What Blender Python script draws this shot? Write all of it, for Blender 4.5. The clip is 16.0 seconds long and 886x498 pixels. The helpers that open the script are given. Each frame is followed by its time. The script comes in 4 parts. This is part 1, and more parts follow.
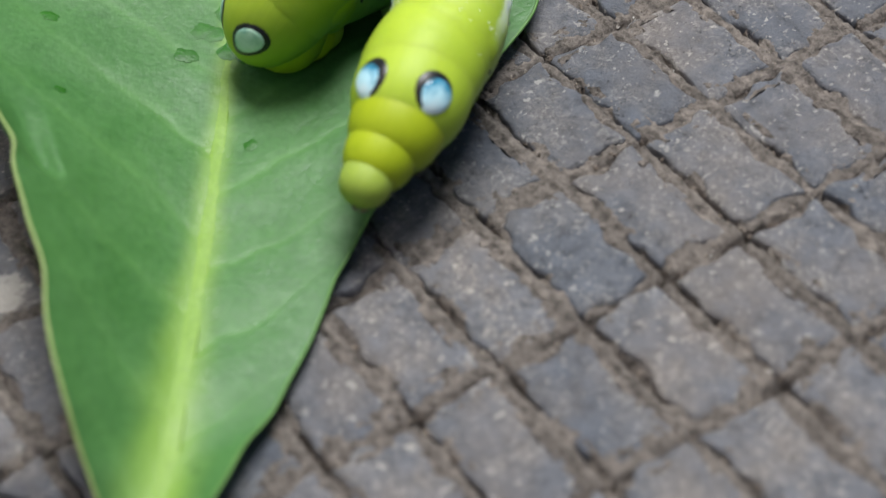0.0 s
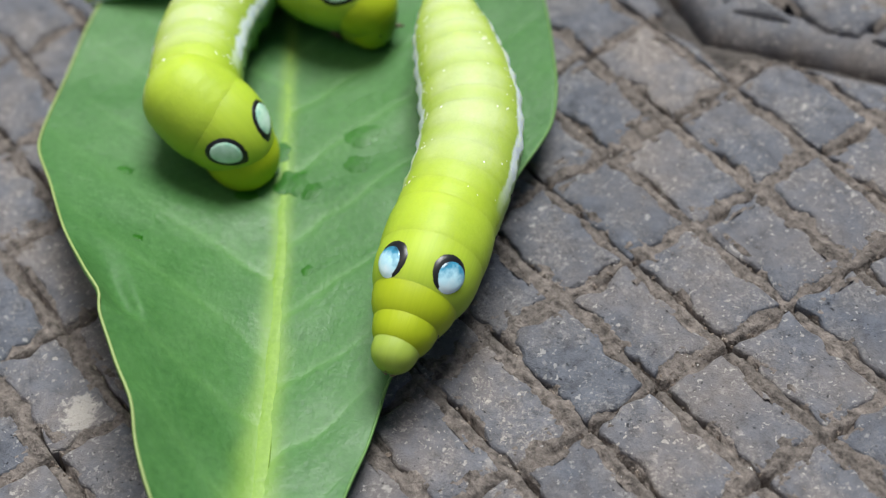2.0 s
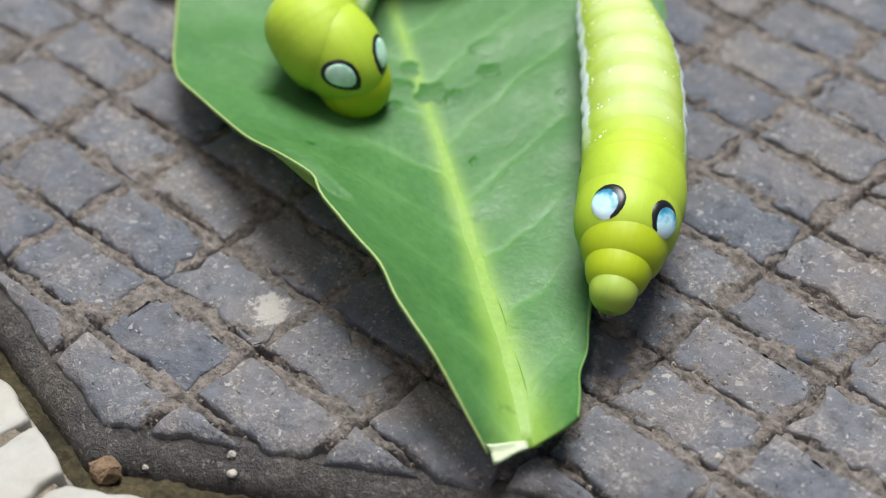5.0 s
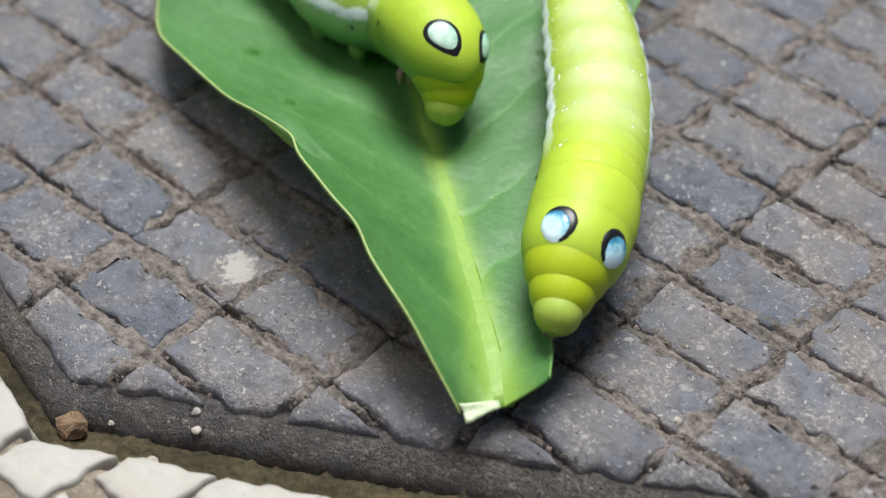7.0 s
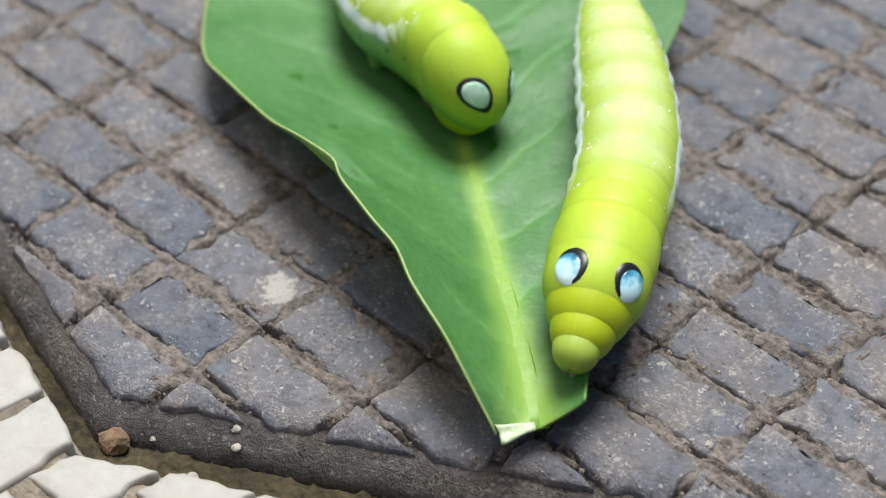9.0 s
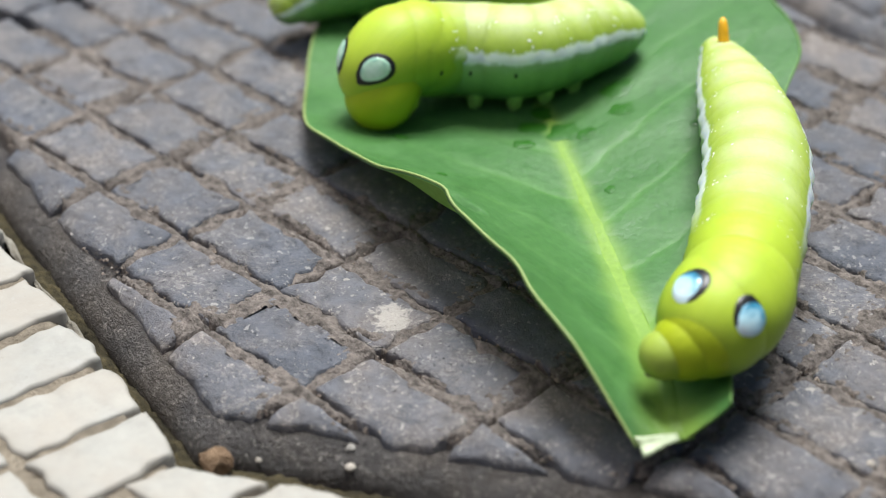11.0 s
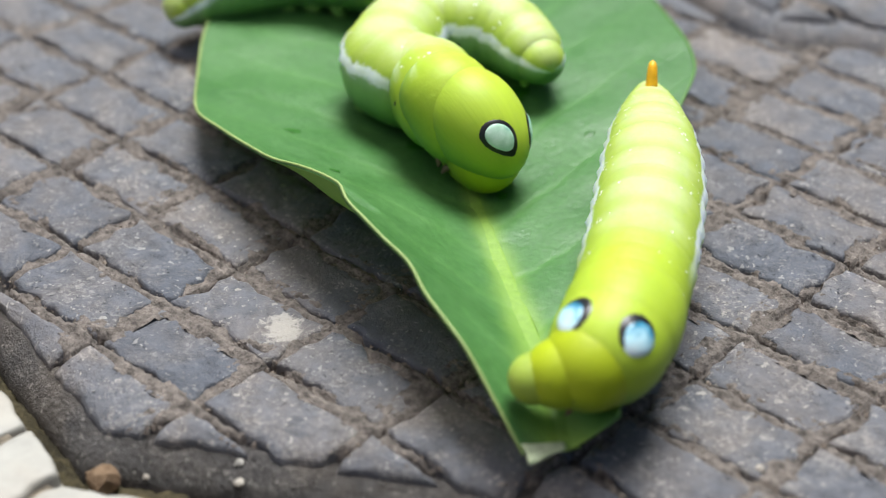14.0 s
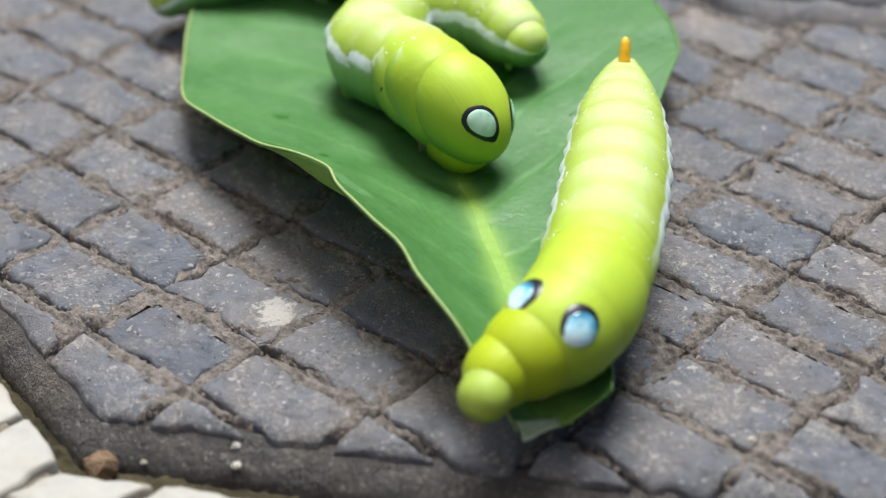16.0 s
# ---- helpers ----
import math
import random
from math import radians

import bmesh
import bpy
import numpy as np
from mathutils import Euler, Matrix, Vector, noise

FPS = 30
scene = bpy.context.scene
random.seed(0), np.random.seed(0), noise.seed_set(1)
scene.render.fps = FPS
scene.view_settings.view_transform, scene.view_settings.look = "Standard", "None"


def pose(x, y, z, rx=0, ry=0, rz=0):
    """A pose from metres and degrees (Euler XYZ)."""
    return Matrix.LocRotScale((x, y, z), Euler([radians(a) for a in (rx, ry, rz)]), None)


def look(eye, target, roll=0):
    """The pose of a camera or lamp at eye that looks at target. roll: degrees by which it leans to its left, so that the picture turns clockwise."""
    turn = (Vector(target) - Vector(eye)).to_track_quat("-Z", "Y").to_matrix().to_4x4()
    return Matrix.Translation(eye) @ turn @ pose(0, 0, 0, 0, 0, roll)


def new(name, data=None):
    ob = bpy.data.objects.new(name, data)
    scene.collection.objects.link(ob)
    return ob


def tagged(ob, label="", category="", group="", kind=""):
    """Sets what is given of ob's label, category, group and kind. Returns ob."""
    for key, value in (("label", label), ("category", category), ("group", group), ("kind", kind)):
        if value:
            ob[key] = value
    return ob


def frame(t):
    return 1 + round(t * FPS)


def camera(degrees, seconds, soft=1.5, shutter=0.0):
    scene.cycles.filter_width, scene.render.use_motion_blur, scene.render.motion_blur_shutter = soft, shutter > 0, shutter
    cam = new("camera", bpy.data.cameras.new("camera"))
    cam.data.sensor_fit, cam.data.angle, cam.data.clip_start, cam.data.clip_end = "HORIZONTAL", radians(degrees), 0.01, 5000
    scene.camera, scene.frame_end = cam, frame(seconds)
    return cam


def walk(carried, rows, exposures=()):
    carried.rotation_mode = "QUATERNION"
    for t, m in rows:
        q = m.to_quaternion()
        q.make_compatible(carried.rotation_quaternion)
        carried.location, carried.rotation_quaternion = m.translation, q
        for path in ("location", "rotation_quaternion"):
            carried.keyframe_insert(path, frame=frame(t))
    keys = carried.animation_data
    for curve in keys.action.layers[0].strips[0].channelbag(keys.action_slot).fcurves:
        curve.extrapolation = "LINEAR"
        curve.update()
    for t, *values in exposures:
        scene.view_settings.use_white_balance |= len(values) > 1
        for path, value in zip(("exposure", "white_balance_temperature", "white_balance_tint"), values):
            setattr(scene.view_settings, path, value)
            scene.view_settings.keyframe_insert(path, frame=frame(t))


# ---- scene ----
import collections

# everything below is laid out in units of 12 mm, the scale at which a grown larva is 75 mm long
U = 0.012
LENS = 28.55
PATH = [
    (0, look((0.12673, -0.02161, 0.14326), (0.01422, 0.04124, -0.00968), -6.92)),
    (0.5, look((0.12065, -0.02168, 0.14556), (0.01289, 0.03927, -0.01153), -7.13)),
    (1, look((0.12381, -0.02199, 0.15704), (0.01110, 0.04018, 0.00397), -7.96)),
    (1.5, look((0.13010, -0.02437, 0.16837), (0.01633, 0.03846, 0.01635), -8.25)),
    (2, look((0.13435, -0.02704, 0.16973), (0.01947, 0.03787, 0.01944), -8.17)),
    (2.5, look((0.13504, -0.02864, 0.17287), (0.02164, 0.03511, 0.02096), -8.46)),
    (3, look((0.13601, -0.03466, 0.17200), (0.02230, 0.03126, 0.02126), -7.78)),
    (3.5, look((0.13124, -0.05854, 0.16971), (0.02622, 0.02384, 0.02077), -4.83)),
    (4, look((0.12114, -0.08985, 0.16202), (0.02330, 0.01411, 0.02195), -0.24)),
    (4.5, look((0.11460, -0.10152, 0.15416), (0.01455, 0.00568, 0.01814), -0.86)),
    (4.7, look((0.11518, -0.09908, 0.15384), (0.01542, 0.00727, 0.01695), -0.99)),
    (6.8, look((0.11859, -0.09627, 0.15400), (0.02233, 0.00661, 0.01206), -0.06)),
    (7, look((0.11918, -0.09587, 0.15560), (0.02274, 0.00654, 0.01343), -0.27)),
    (7.5, look((0.11904, -0.09586, 0.15716), (0.02232, 0.00665, 0.01525), -0.38)),
    (8, look((0.12036, -0.09676, 0.15588), (0.02191, 0.00527, 0.01482), -0.57)),
    (8.5, look((0.11988, -0.09988, 0.15783), (0.02144, 0.00207, 0.01671), -0.37)),
    (9, look((0.12018, -0.09784, 0.15893), (0.02018, 0.00302, 0.01813), -0.61)),
    (9.5, look((0.11787, -0.10356, 0.14525), (0.01160, 0.00551, 0.01560), 0.37)),
    (9.7, look((0.11641, -0.11136, 0.13377), (0.00269, 0.00358, 0.01606), 0.56)),
    (12, look((0.12166, -0.11730, 0.12101), (0.00396, -0.00014, 0.00956), -0.16)),
    (12.5, look((0.12021, -0.11617, 0.11971), (0.00453, 0.00166, 0.00686), 0.26)),
    (13, look((0.12102, -0.11477, 0.11727), (0.00764, 0.00547, 0.00463), 0.92)),
    (13.5, look((0.11956, -0.11263, 0.12154), (0.00882, 0.00767, 0.00637), 0.71)),
    (14, look((0.12163, -0.11050, 0.12410), (0.00999, 0.01030, 0.01034), 0.24)),
    (14.5, look((0.11982, -0.10957, 0.12308), (0.01104, 0.01136, 0.00670), 0.16)),
    (15, look((0.12048, -0.10949, 0.12481), (0.01139, 0.01083, 0.00808), -0.23)),
    (15.5, look((0.12191, -0.10988, 0.12683), (0.01202, 0.01011, 0.01053), -0.73)),
    (16, look((0.12216, -0.11244, 0.12407), (0.01244, 0.00924, 0.00937), -0.57)),
]

cam = camera(LENS, 16.0, soft=1.0, shutter=0.3)
cam.data.dof.use_dof = True
cam.data.dof.focus_distance = 0.209
cam.data.dof.aperture_fstop = 16.5
walk(cam, PATH, [(0, 0.1), (0.5, 0.04), (1.5, 0.13), (3, 0.21), (4.5, 0.34), (8, 0.4), (9.5, 0.44), (12.5, 0.52), (16, 0.52)])

# ---- daylight: thin overcast, soft sun ----
world = bpy.data.worlds.new("daylight")
scene.world = world
world.use_nodes = True
wn = world.node_tree
sky = wn.nodes.new("ShaderNodeTexSky")
sky.sky_type = "NISHITA"
sky.sun_disc = False
sky.sun_elevation, sky.sun_rotation = radians(67), radians(211)
sky.air_density, sky.dust_density, sky.ozone_density = 1.0, 4.0, 0.6
wn.links.new(sky.outputs["Color"], wn.nodes["Background"].inputs["Color"])
wn.nodes["Background"].inputs["Strength"].default_value = 0.047
sun_data = bpy.data.lights.new("sun", "SUN")
sun_data.energy, sun_data.angle, sun_data.color = 4.5, radians(30), (0.99, 1.0, 0.985)
sun = new("sun", sun_data)
sun.matrix_world = look((-0.11, 0.18, 0.5), (0, 0, 0))


# ---- materials ----
def material(name, rough=0.6, spec=0.4):
    m = bpy.data.materials.new(name)
    m.use_nodes = True
    b = m.node_tree.nodes["Principled BSDF"]
    b.inputs["Roughness"].default_value = rough
    b.inputs["Specular IOR Level"].default_value = spec
    return m, m.node_tree, b


def node(nt, kind, **values):
    n = nt.nodes.new(kind)
    for key, value in values.items():
        n.inputs[key].default_value = value
    return n


def coords(nt):
    return nt.nodes.new("ShaderNodeTexCoord").outputs["Object"]


def noise_tex(nt, co, scale, detail=5.0, rough=0.6):
    n = node(nt, "ShaderNodeTexNoise", Scale=scale, Detail=detail, Roughness=rough)
    nt.links.new(co, n.inputs["Vector"])
    return n.outputs["Fac"]


def ramp(nt, fac, *stops):
    r = nt.nodes.new("ShaderNodeValToRGB")
    els = r.color_ramp.elements
    while len(els) < len(stops):
        els.new(0.5)
    for e, (p, c) in zip(els, stops):
        e.position = p
        e.color = (*c, 1) if len(c) == 3 else c
    nt.links.new(fac, r.inputs["Fac"])
    return r.outputs["Color"]


def mix(nt, fac, a, b, mode="MIX"):
    m = nt.nodes.new("ShaderNodeMix")
    m.data_type, m.blend_type = "RGBA", mode
    for value, i in ((fac, 0), (a, 6), (b, 7)):
        if isinstance(value, (tuple, float, int)):
            m.inputs[i].default_value = (*value, 1) if isinstance(value, tuple) else value
        else:
            nt.links.new(value, m.inputs[i])
    return m.outputs[2]


def bump(nt, b, height, strength, distance):
    n = node(nt, "ShaderNodeBump", Strength=strength, Distance=distance)
    nt.links.new(height, n.inputs["Height"])
    nt.links.new(n.outputs["Normal"], b.inputs["Normal"])
    return n


def maths(nt, op, a, b=0.0, c=0.0):
    m = nt.nodes.new("ShaderNodeMath")
    m.operation = op
    for i, value in enumerate((a, b, c)):
        if isinstance(value, (float, int)):
            m.inputs[i].default_value = value
        else:
            nt.links.new(value, m.inputs[i])
    return m.outputs[0]


def world_place(nt):
    return nt.nodes.new("ShaderNodeNewGeometry").outputs["Position"]


def pad_material(name, base, pale, rust, rough, speckle=1.0, stain=None, pitted=1.0, even=0.0):
    """Worn cast-concrete face: grain, pale scuffs, rusty stains, small pits."""
    m, nt, b = material(name, rough, 0.42)
    co = world_place(nt)
    fine, mid, broad = noise_tex(nt, co, 3200, 4, 0.7), noise_tex(nt, co, 420, 7, 0.65), noise_tex(nt, co, 75, 4)
    info = nt.nodes.new("ShaderNodeObjectInfo").outputs["Random"]
    col = ramp(nt, mid, (0.28, tuple((0.5 + 0.45 * even) * c for c in base)), (0.5, base), (0.76, tuple((1.45 - 0.4 * even) * c for c in base)))
    col = mix(nt, ramp(nt, broad, (0.42, (0, 0, 0)), (0.64, (0.6, 0.6, 0.6))), col, rust)
    scuff = maths(nt, "MULTIPLY", ramp(nt, noise_tex(nt, co, 1500, 9, 0.8), (0.51, (0, 0, 0)), (0.565, (1, 1, 1))),
                  ramp(nt, noise_tex(nt, co, 150, 4), (0.46, (0.12, 0.12, 0.12)), (0.62, (1, 1, 1))))
    scuff = maths(nt, "MAXIMUM", scuff, ramp(nt, noise_tex(nt, co, 330, 5, 0.6), (0.63, (0, 0, 0)), (0.7, (0.9, 0.9, 0.9))))
    col = mix(nt, maths(nt, "MULTIPLY", scuff, 0.4 * speckle), col, pale)
    warp = nt.nodes.new("ShaderNodeVectorMath")
    warp.operation = "MULTIPLY_ADD"
    swirl = node(nt, "ShaderNodeTexNoise", Scale=900.0, Detail=3.0)
    nt.links.new(co, swirl.inputs["Vector"])
    nt.links.new(swirl.outputs["Color"], warp.inputs[0])
    warp.inputs[1].default_value = (0.0022, 0.0022, 0.0022)
    nt.links.new(co, warp.inputs[2])
    for scale, size, most in ((1700, 0.34, 0.55), (700, 0.24, 0.78)):
        cell = node(nt, "ShaderNodeTexVoronoi", Scale=float(scale))
        nt.links.new(warp.outputs[0], cell.inputs["Vector"])
        pick = nt.nodes.new("ShaderNodeSeparateColor")
        nt.links.new(cell.outputs["Color"], pick.inputs[0])
        reach = maths(nt, "MULTIPLY", maths(nt, "SUBTRACT", pick.outputs[0], most), size / (1 - most) * 1.4)
        fleck = maths(nt, "MULTIPLY", maths(nt, "GREATER_THAN", reach, cell.outputs["Distance"]), maths(nt, "MULTIPLY_ADD", pick.outputs[1], 0.55, 0.12))
        col = mix(nt, maths(nt, "MULTIPLY", fleck, speckle), col, pale)
    if stain:
        gap = nt.nodes.new("ShaderNodeVectorMath")
        gap.operation = "DISTANCE"
        nt.links.new(co, gap.inputs[0])
        gap.inputs[1].default_value = stain
        near = maths(nt, "ADD", maths(nt, "MULTIPLY", gap.outputs["Value"], 75.0), maths(nt, "MULTIPLY", noise_tex(nt, co, 300, 7, 0.7), 0.85))
        col = mix(nt, ramp(nt, near, (0.54, (0.62, 0.62, 0.62)), (0.6, (0, 0, 0))), col, pale)
    pits = ramp(nt, noise_tex(nt, co, 1900, 3, 0.5), (0.27, (1, 1, 1)), (0.33, (0, 0, 0)))
    col = mix(nt, maths(nt, "MULTIPLY", pits, min(1.0, 0.75 * pitted)), col, tuple(0.2 * c for c in base))
    col = mix(nt, 1.0, col, ramp(nt, info, (0, tuple(c + (1 - c) * even for c in (0.78, 0.81, 0.86))), (1, tuple(c + (1 - c) * even for c in (1.15, 1.1, 1.06)))), "MULTIPLY")
    nt.links.new(col, b.inputs["Base Color"])
    nt.links.new(ramp(nt, mid, (0.3, (rough - 0.14,) * 3), (0.7, (rough + 0.16,) * 3)), b.inputs["Roughness"])
    height = maths(nt, "ADD", maths(nt, "ADD", mid, maths(nt, "MULTIPLY", fine, 0.45)), maths(nt, "MULTIPLY", pits, -0.6))
    bump(nt, b, height, min(1.0, 0.8 * pitted), 0.0007 * pitted)
    return m


def dirt_material(name, dark, light, damp=0.7):
    m, nt, b = material(name, 0.92, 0.2)
    co = world_place(nt)
    a, c, d = noise_tex(nt, co, 700, 8, 0.7), noise_tex(nt, co, 90, 4), noise_tex(nt, co, 2500, 3)
    col = ramp(nt, a, (0.3, dark), (0.7, light))
    col = mix(nt, ramp(nt, c, (0.4, (0, 0, 0)), (0.7, (damp,) * 3)), col, tuple(x * 0.45 for x in dark))
    nt.links.new(col, b.inputs["Base Color"])
    bump(nt, b, maths(nt, "ADD", a, maths(nt, "MULTIPLY", d, 0.4)), 0.9, 0.0012)
    return m


PAD = pad_material("dark concrete face", (0.118, 0.126, 0.147), (0.48, 0.46, 0.42), (0.195, 0.168, 0.15), 0.4, 1.0, (-0.23 * U, -0.3 * U, 0))
RIM = pad_material("worn gritty rim", (0.075, 0.072, 0.072), (0.36, 0.34, 0.32), (0.09, 0.075, 0.06), 0.5, 0.75, pitted=1.8)
DIRT = dirt_material("joint dirt", (0.053, 0.047, 0.043), (0.385, 0.335, 0.3), 0.32)
WHITE = pad_material("pale concrete face", (0.36, 0.352, 0.32), (0.44, 0.43, 0.395), (0.35, 0.31, 0.26), 0.6, 0.3, pitted=0.25, even=0.75)
WHITE_DIRT = dirt_material("pale tile joint dirt", (0.21, 0.175, 0.13), (0.44, 0.38, 0.3))
WHITE_RIM = dirt_material("sandy pale rim", (0.36, 0.33, 0.27), (0.56, 0.53, 0.46))
GAP_MOSS = dirt_material("mossy gap soil", (0.025, 0.022, 0.014), (0.14, 0.115, 0.062))
MOSS = dirt_material("gap soil", (0.035, 0.03, 0.02), (0.13, 0.11, 0.06))
GRIT = pad_material("pale grit", (0.42, 0.385, 0.33), (0.62, 0.59, 0.53), (0.38, 0.31, 0.24), 0.5)
GRAIN = bpy.data.materials.new("sand grains")
GRAIN.use_nodes = True
_b = GRAIN.node_tree.nodes["Principled BSDF"]
_b.inputs["Roughness"].default_value = 0.6
GRAIN.node_tree.links.new(ramp(GRAIN.node_tree, GRAIN.node_tree.nodes.new("ShaderNodeNewGeometry").outputs["Random Per Island"],
                               (0.0, (0.06, 0.05, 0.045)), (0.45, (0.2, 0.16, 0.13)), (0.8, (0.34, 0.28, 0.23)), (0.95, (0.36, 0.32, 0.28)), (0.985, (0.75, 0.72, 0.68))), _b.inputs["Base Color"])
CLOD = dirt_material("brown clod", (0.16, 0.1, 0.06), (0.36, 0.25, 0.16))


def leaf_material(name, deep, light, gloss, veined=False, sheer=0.15):
    m, nt, b = material(name, gloss, 0.42)
    co = world_place(nt)
    a, c, d = noise_tex(nt, co, 55, 5), noise_tex(nt, co, 1100, 6, 0.7), noise_tex(nt, co, 210, 4)
    col = ramp(nt, a, (0.3, deep), (0.72, light))
    col = mix(nt, 0.4, col, ramp(nt, c, (0.35, tuple(0.7 * x for x in deep)), (0.65, light)))
    height = maths(nt, "ADD", d, maths(nt, "MULTIPLY", c, 0.4))
    if veined:
        rib, vein = nt.nodes.new("ShaderNodeAttribute"), nt.nodes.new("ShaderNodeAttribute")
        rib.attribute_name, vein.attribute_name = "rib", "vein"
        col = mix(nt, maths(nt, "MULTIPLY", vein.outputs["Fac"], 0.42), col, (0.15, 0.34, 0.095))
        col = mix(nt, maths(nt, "MULTIPLY", rib.outputs["Fac"], 0.88), col, (0.28, 0.46, 0.075))
        pores = ramp(nt, noise_tex(nt, co, 240, 3), (0.3, (1, 1, 1)), (0.36, (0, 0, 0)))
        col = mix(nt, maths(nt, "MULTIPLY", pores, 0.3), col, tuple(0.6 * x for x in deep))
        height = maths(nt, "ADD", height, maths(nt, "MULTIPLY", vein.outputs["Fac"], -0.2))
    nt.links.new(col, b.inputs["Base Color"])
    bump(nt, b, height, 0.34, 0.0008)
    nt.links.new(ramp(nt, d, (0.35, (gloss - 0.1,) * 3), (0.65, (gloss + 0.08,) * 3)), b.inputs["Roughness"])
    t = node(nt, "ShaderNodeBsdfTranslucent")
    nt.links.new(mix(nt, 0.5, col, (0.45, 0.75, 0.1)), t.inputs["Color"])
    s = node(nt, "ShaderNodeMixShader", Fac=sheer)
    nt.links.new(b.outputs[0], s.inputs[1])
    nt.links.new(t.outputs[0], s.inputs[2])
    nt.links.new(s.outputs[0], nt.nodes["Material Output"].inputs["Surface"])
    return m


BLADE = leaf_material("leaf blade", (0.046, 0.155, 0.038), (0.092, 0.24, 0.068), 0.46, True)
UNDERSIDE = leaf_material("leaf underside", (0.2, 0.36, 0.07), (0.32, 0.5, 0.12), 0.6, False, 0.35)
RIB = leaf_material("leaf midrib", (0.21, 0.385, 0.06), (0.28, 0.46, 0.08), 0.5)
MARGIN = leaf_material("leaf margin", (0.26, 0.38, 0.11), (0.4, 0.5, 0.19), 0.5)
CUT = leaf_material("cut leaf base", (0.38, 0.52, 0.22), (0.7, 0.76, 0.56), 0.45)
WET = leaf_material("wet chewed leaf", (0.012, 0.1, 0.004), (0.035, 0.19, 0.01), 0.42)
# darker copy of MARGIN: shade on the right edge put into the colour
SHADY_MARGIN = leaf_material("shaded green margin", (0.1, 0.25, 0.06), (0.17, 0.33, 0.09), 0.5)


def attribute(nt, name, output="Fac"):
    a = nt.nodes.new("ShaderNodeAttribute")
    a.attribute_name = name
    return a.outputs[output]


def skin_material(name):
    """Soft larval skin: olive head and collar, yellow-green chest, then an abdomen with a cream back, a white band
    along the side and a dull green belly; side shading is painted in, darker downwards.
    """
    m, nt, b = material(name, 0.5, 0.32)
    run, lat, fold, co = attribute(nt, "run"), attribute(nt, "lat"), attribute(nt, "fold"), attribute(nt, "skin_place", "Vector")
    grain, mottle, freckle = noise_tex(nt, co, 7, 4), noise_tex(nt, co, 1.6, 3), noise_tex(nt, co, 26, 3)
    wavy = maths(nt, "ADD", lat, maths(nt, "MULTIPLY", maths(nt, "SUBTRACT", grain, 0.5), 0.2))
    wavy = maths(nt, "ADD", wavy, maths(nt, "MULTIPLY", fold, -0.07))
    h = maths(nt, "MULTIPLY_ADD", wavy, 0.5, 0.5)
    # each ramp darkens down to the belly: side shading put into the skin colour
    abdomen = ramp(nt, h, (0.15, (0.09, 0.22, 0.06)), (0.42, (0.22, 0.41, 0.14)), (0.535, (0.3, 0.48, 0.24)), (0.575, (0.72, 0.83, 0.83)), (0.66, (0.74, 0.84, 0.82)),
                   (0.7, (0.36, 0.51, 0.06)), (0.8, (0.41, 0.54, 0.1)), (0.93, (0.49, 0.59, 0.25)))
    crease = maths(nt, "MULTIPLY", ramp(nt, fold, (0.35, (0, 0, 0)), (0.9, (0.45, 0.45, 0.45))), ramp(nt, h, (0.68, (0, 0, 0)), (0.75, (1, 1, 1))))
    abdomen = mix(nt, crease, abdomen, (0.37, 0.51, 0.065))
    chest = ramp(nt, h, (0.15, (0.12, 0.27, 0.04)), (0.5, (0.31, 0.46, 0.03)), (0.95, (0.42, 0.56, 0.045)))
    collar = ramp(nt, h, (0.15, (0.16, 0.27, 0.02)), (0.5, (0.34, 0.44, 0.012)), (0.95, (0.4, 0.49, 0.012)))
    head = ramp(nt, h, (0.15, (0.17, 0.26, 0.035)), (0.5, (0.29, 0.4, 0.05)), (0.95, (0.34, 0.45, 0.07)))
    start = maths(nt, "ADD", run, maths(nt, "MULTIPLY", maths(nt, "SUBTRACT", grain, 0.5), 0.03))
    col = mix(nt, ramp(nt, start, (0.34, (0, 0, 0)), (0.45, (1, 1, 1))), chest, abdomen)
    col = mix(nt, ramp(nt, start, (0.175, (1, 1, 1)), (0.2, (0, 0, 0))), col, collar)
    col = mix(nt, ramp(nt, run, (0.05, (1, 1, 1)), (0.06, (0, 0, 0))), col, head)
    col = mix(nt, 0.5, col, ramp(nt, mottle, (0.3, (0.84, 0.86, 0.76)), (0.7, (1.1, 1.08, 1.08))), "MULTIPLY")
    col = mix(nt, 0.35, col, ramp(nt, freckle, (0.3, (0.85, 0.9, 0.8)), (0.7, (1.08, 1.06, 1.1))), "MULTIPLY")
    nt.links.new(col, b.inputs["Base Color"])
    b.inputs["Subsurface Weight"].default_value = 0.4
    b.inputs["Subsurface Radius"].default_value = (1.0, 1.0, 0.3)
    b.inputs["Subsurface Scale"].default_value = 0.002
    ring = maths(nt, "SINE", maths(nt, "ADD", maths(nt, "MULTIPLY", run, 290.0), maths(nt, "MULTIPLY", grain, 4.0)))
    height = maths(nt, "ADD", maths(nt, "MULTIPLY", ring, 0.07), maths(nt, "ADD", maths(nt, "MULTIPLY", grain, 0.4), maths(nt, "MULTIPLY", freckle, 0.2)))
    bump(nt, b, height, 0.26, 0.0005)
    return m


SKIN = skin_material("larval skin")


def plain(name, colour, rough=0.4, spec=0.5, vary=0.25):
    m, nt, b = material(name, rough, spec)
    co = coords(nt)
    n = noise_tex(nt, co, 6, 4)
    nt.links.new(ramp(nt, n, (0.3, tuple(c * (1 - vary) for c in colour)), (0.7, tuple(min(1, c * (1 + vary)) for c in colour))), b.inputs["Base Color"])
    return m


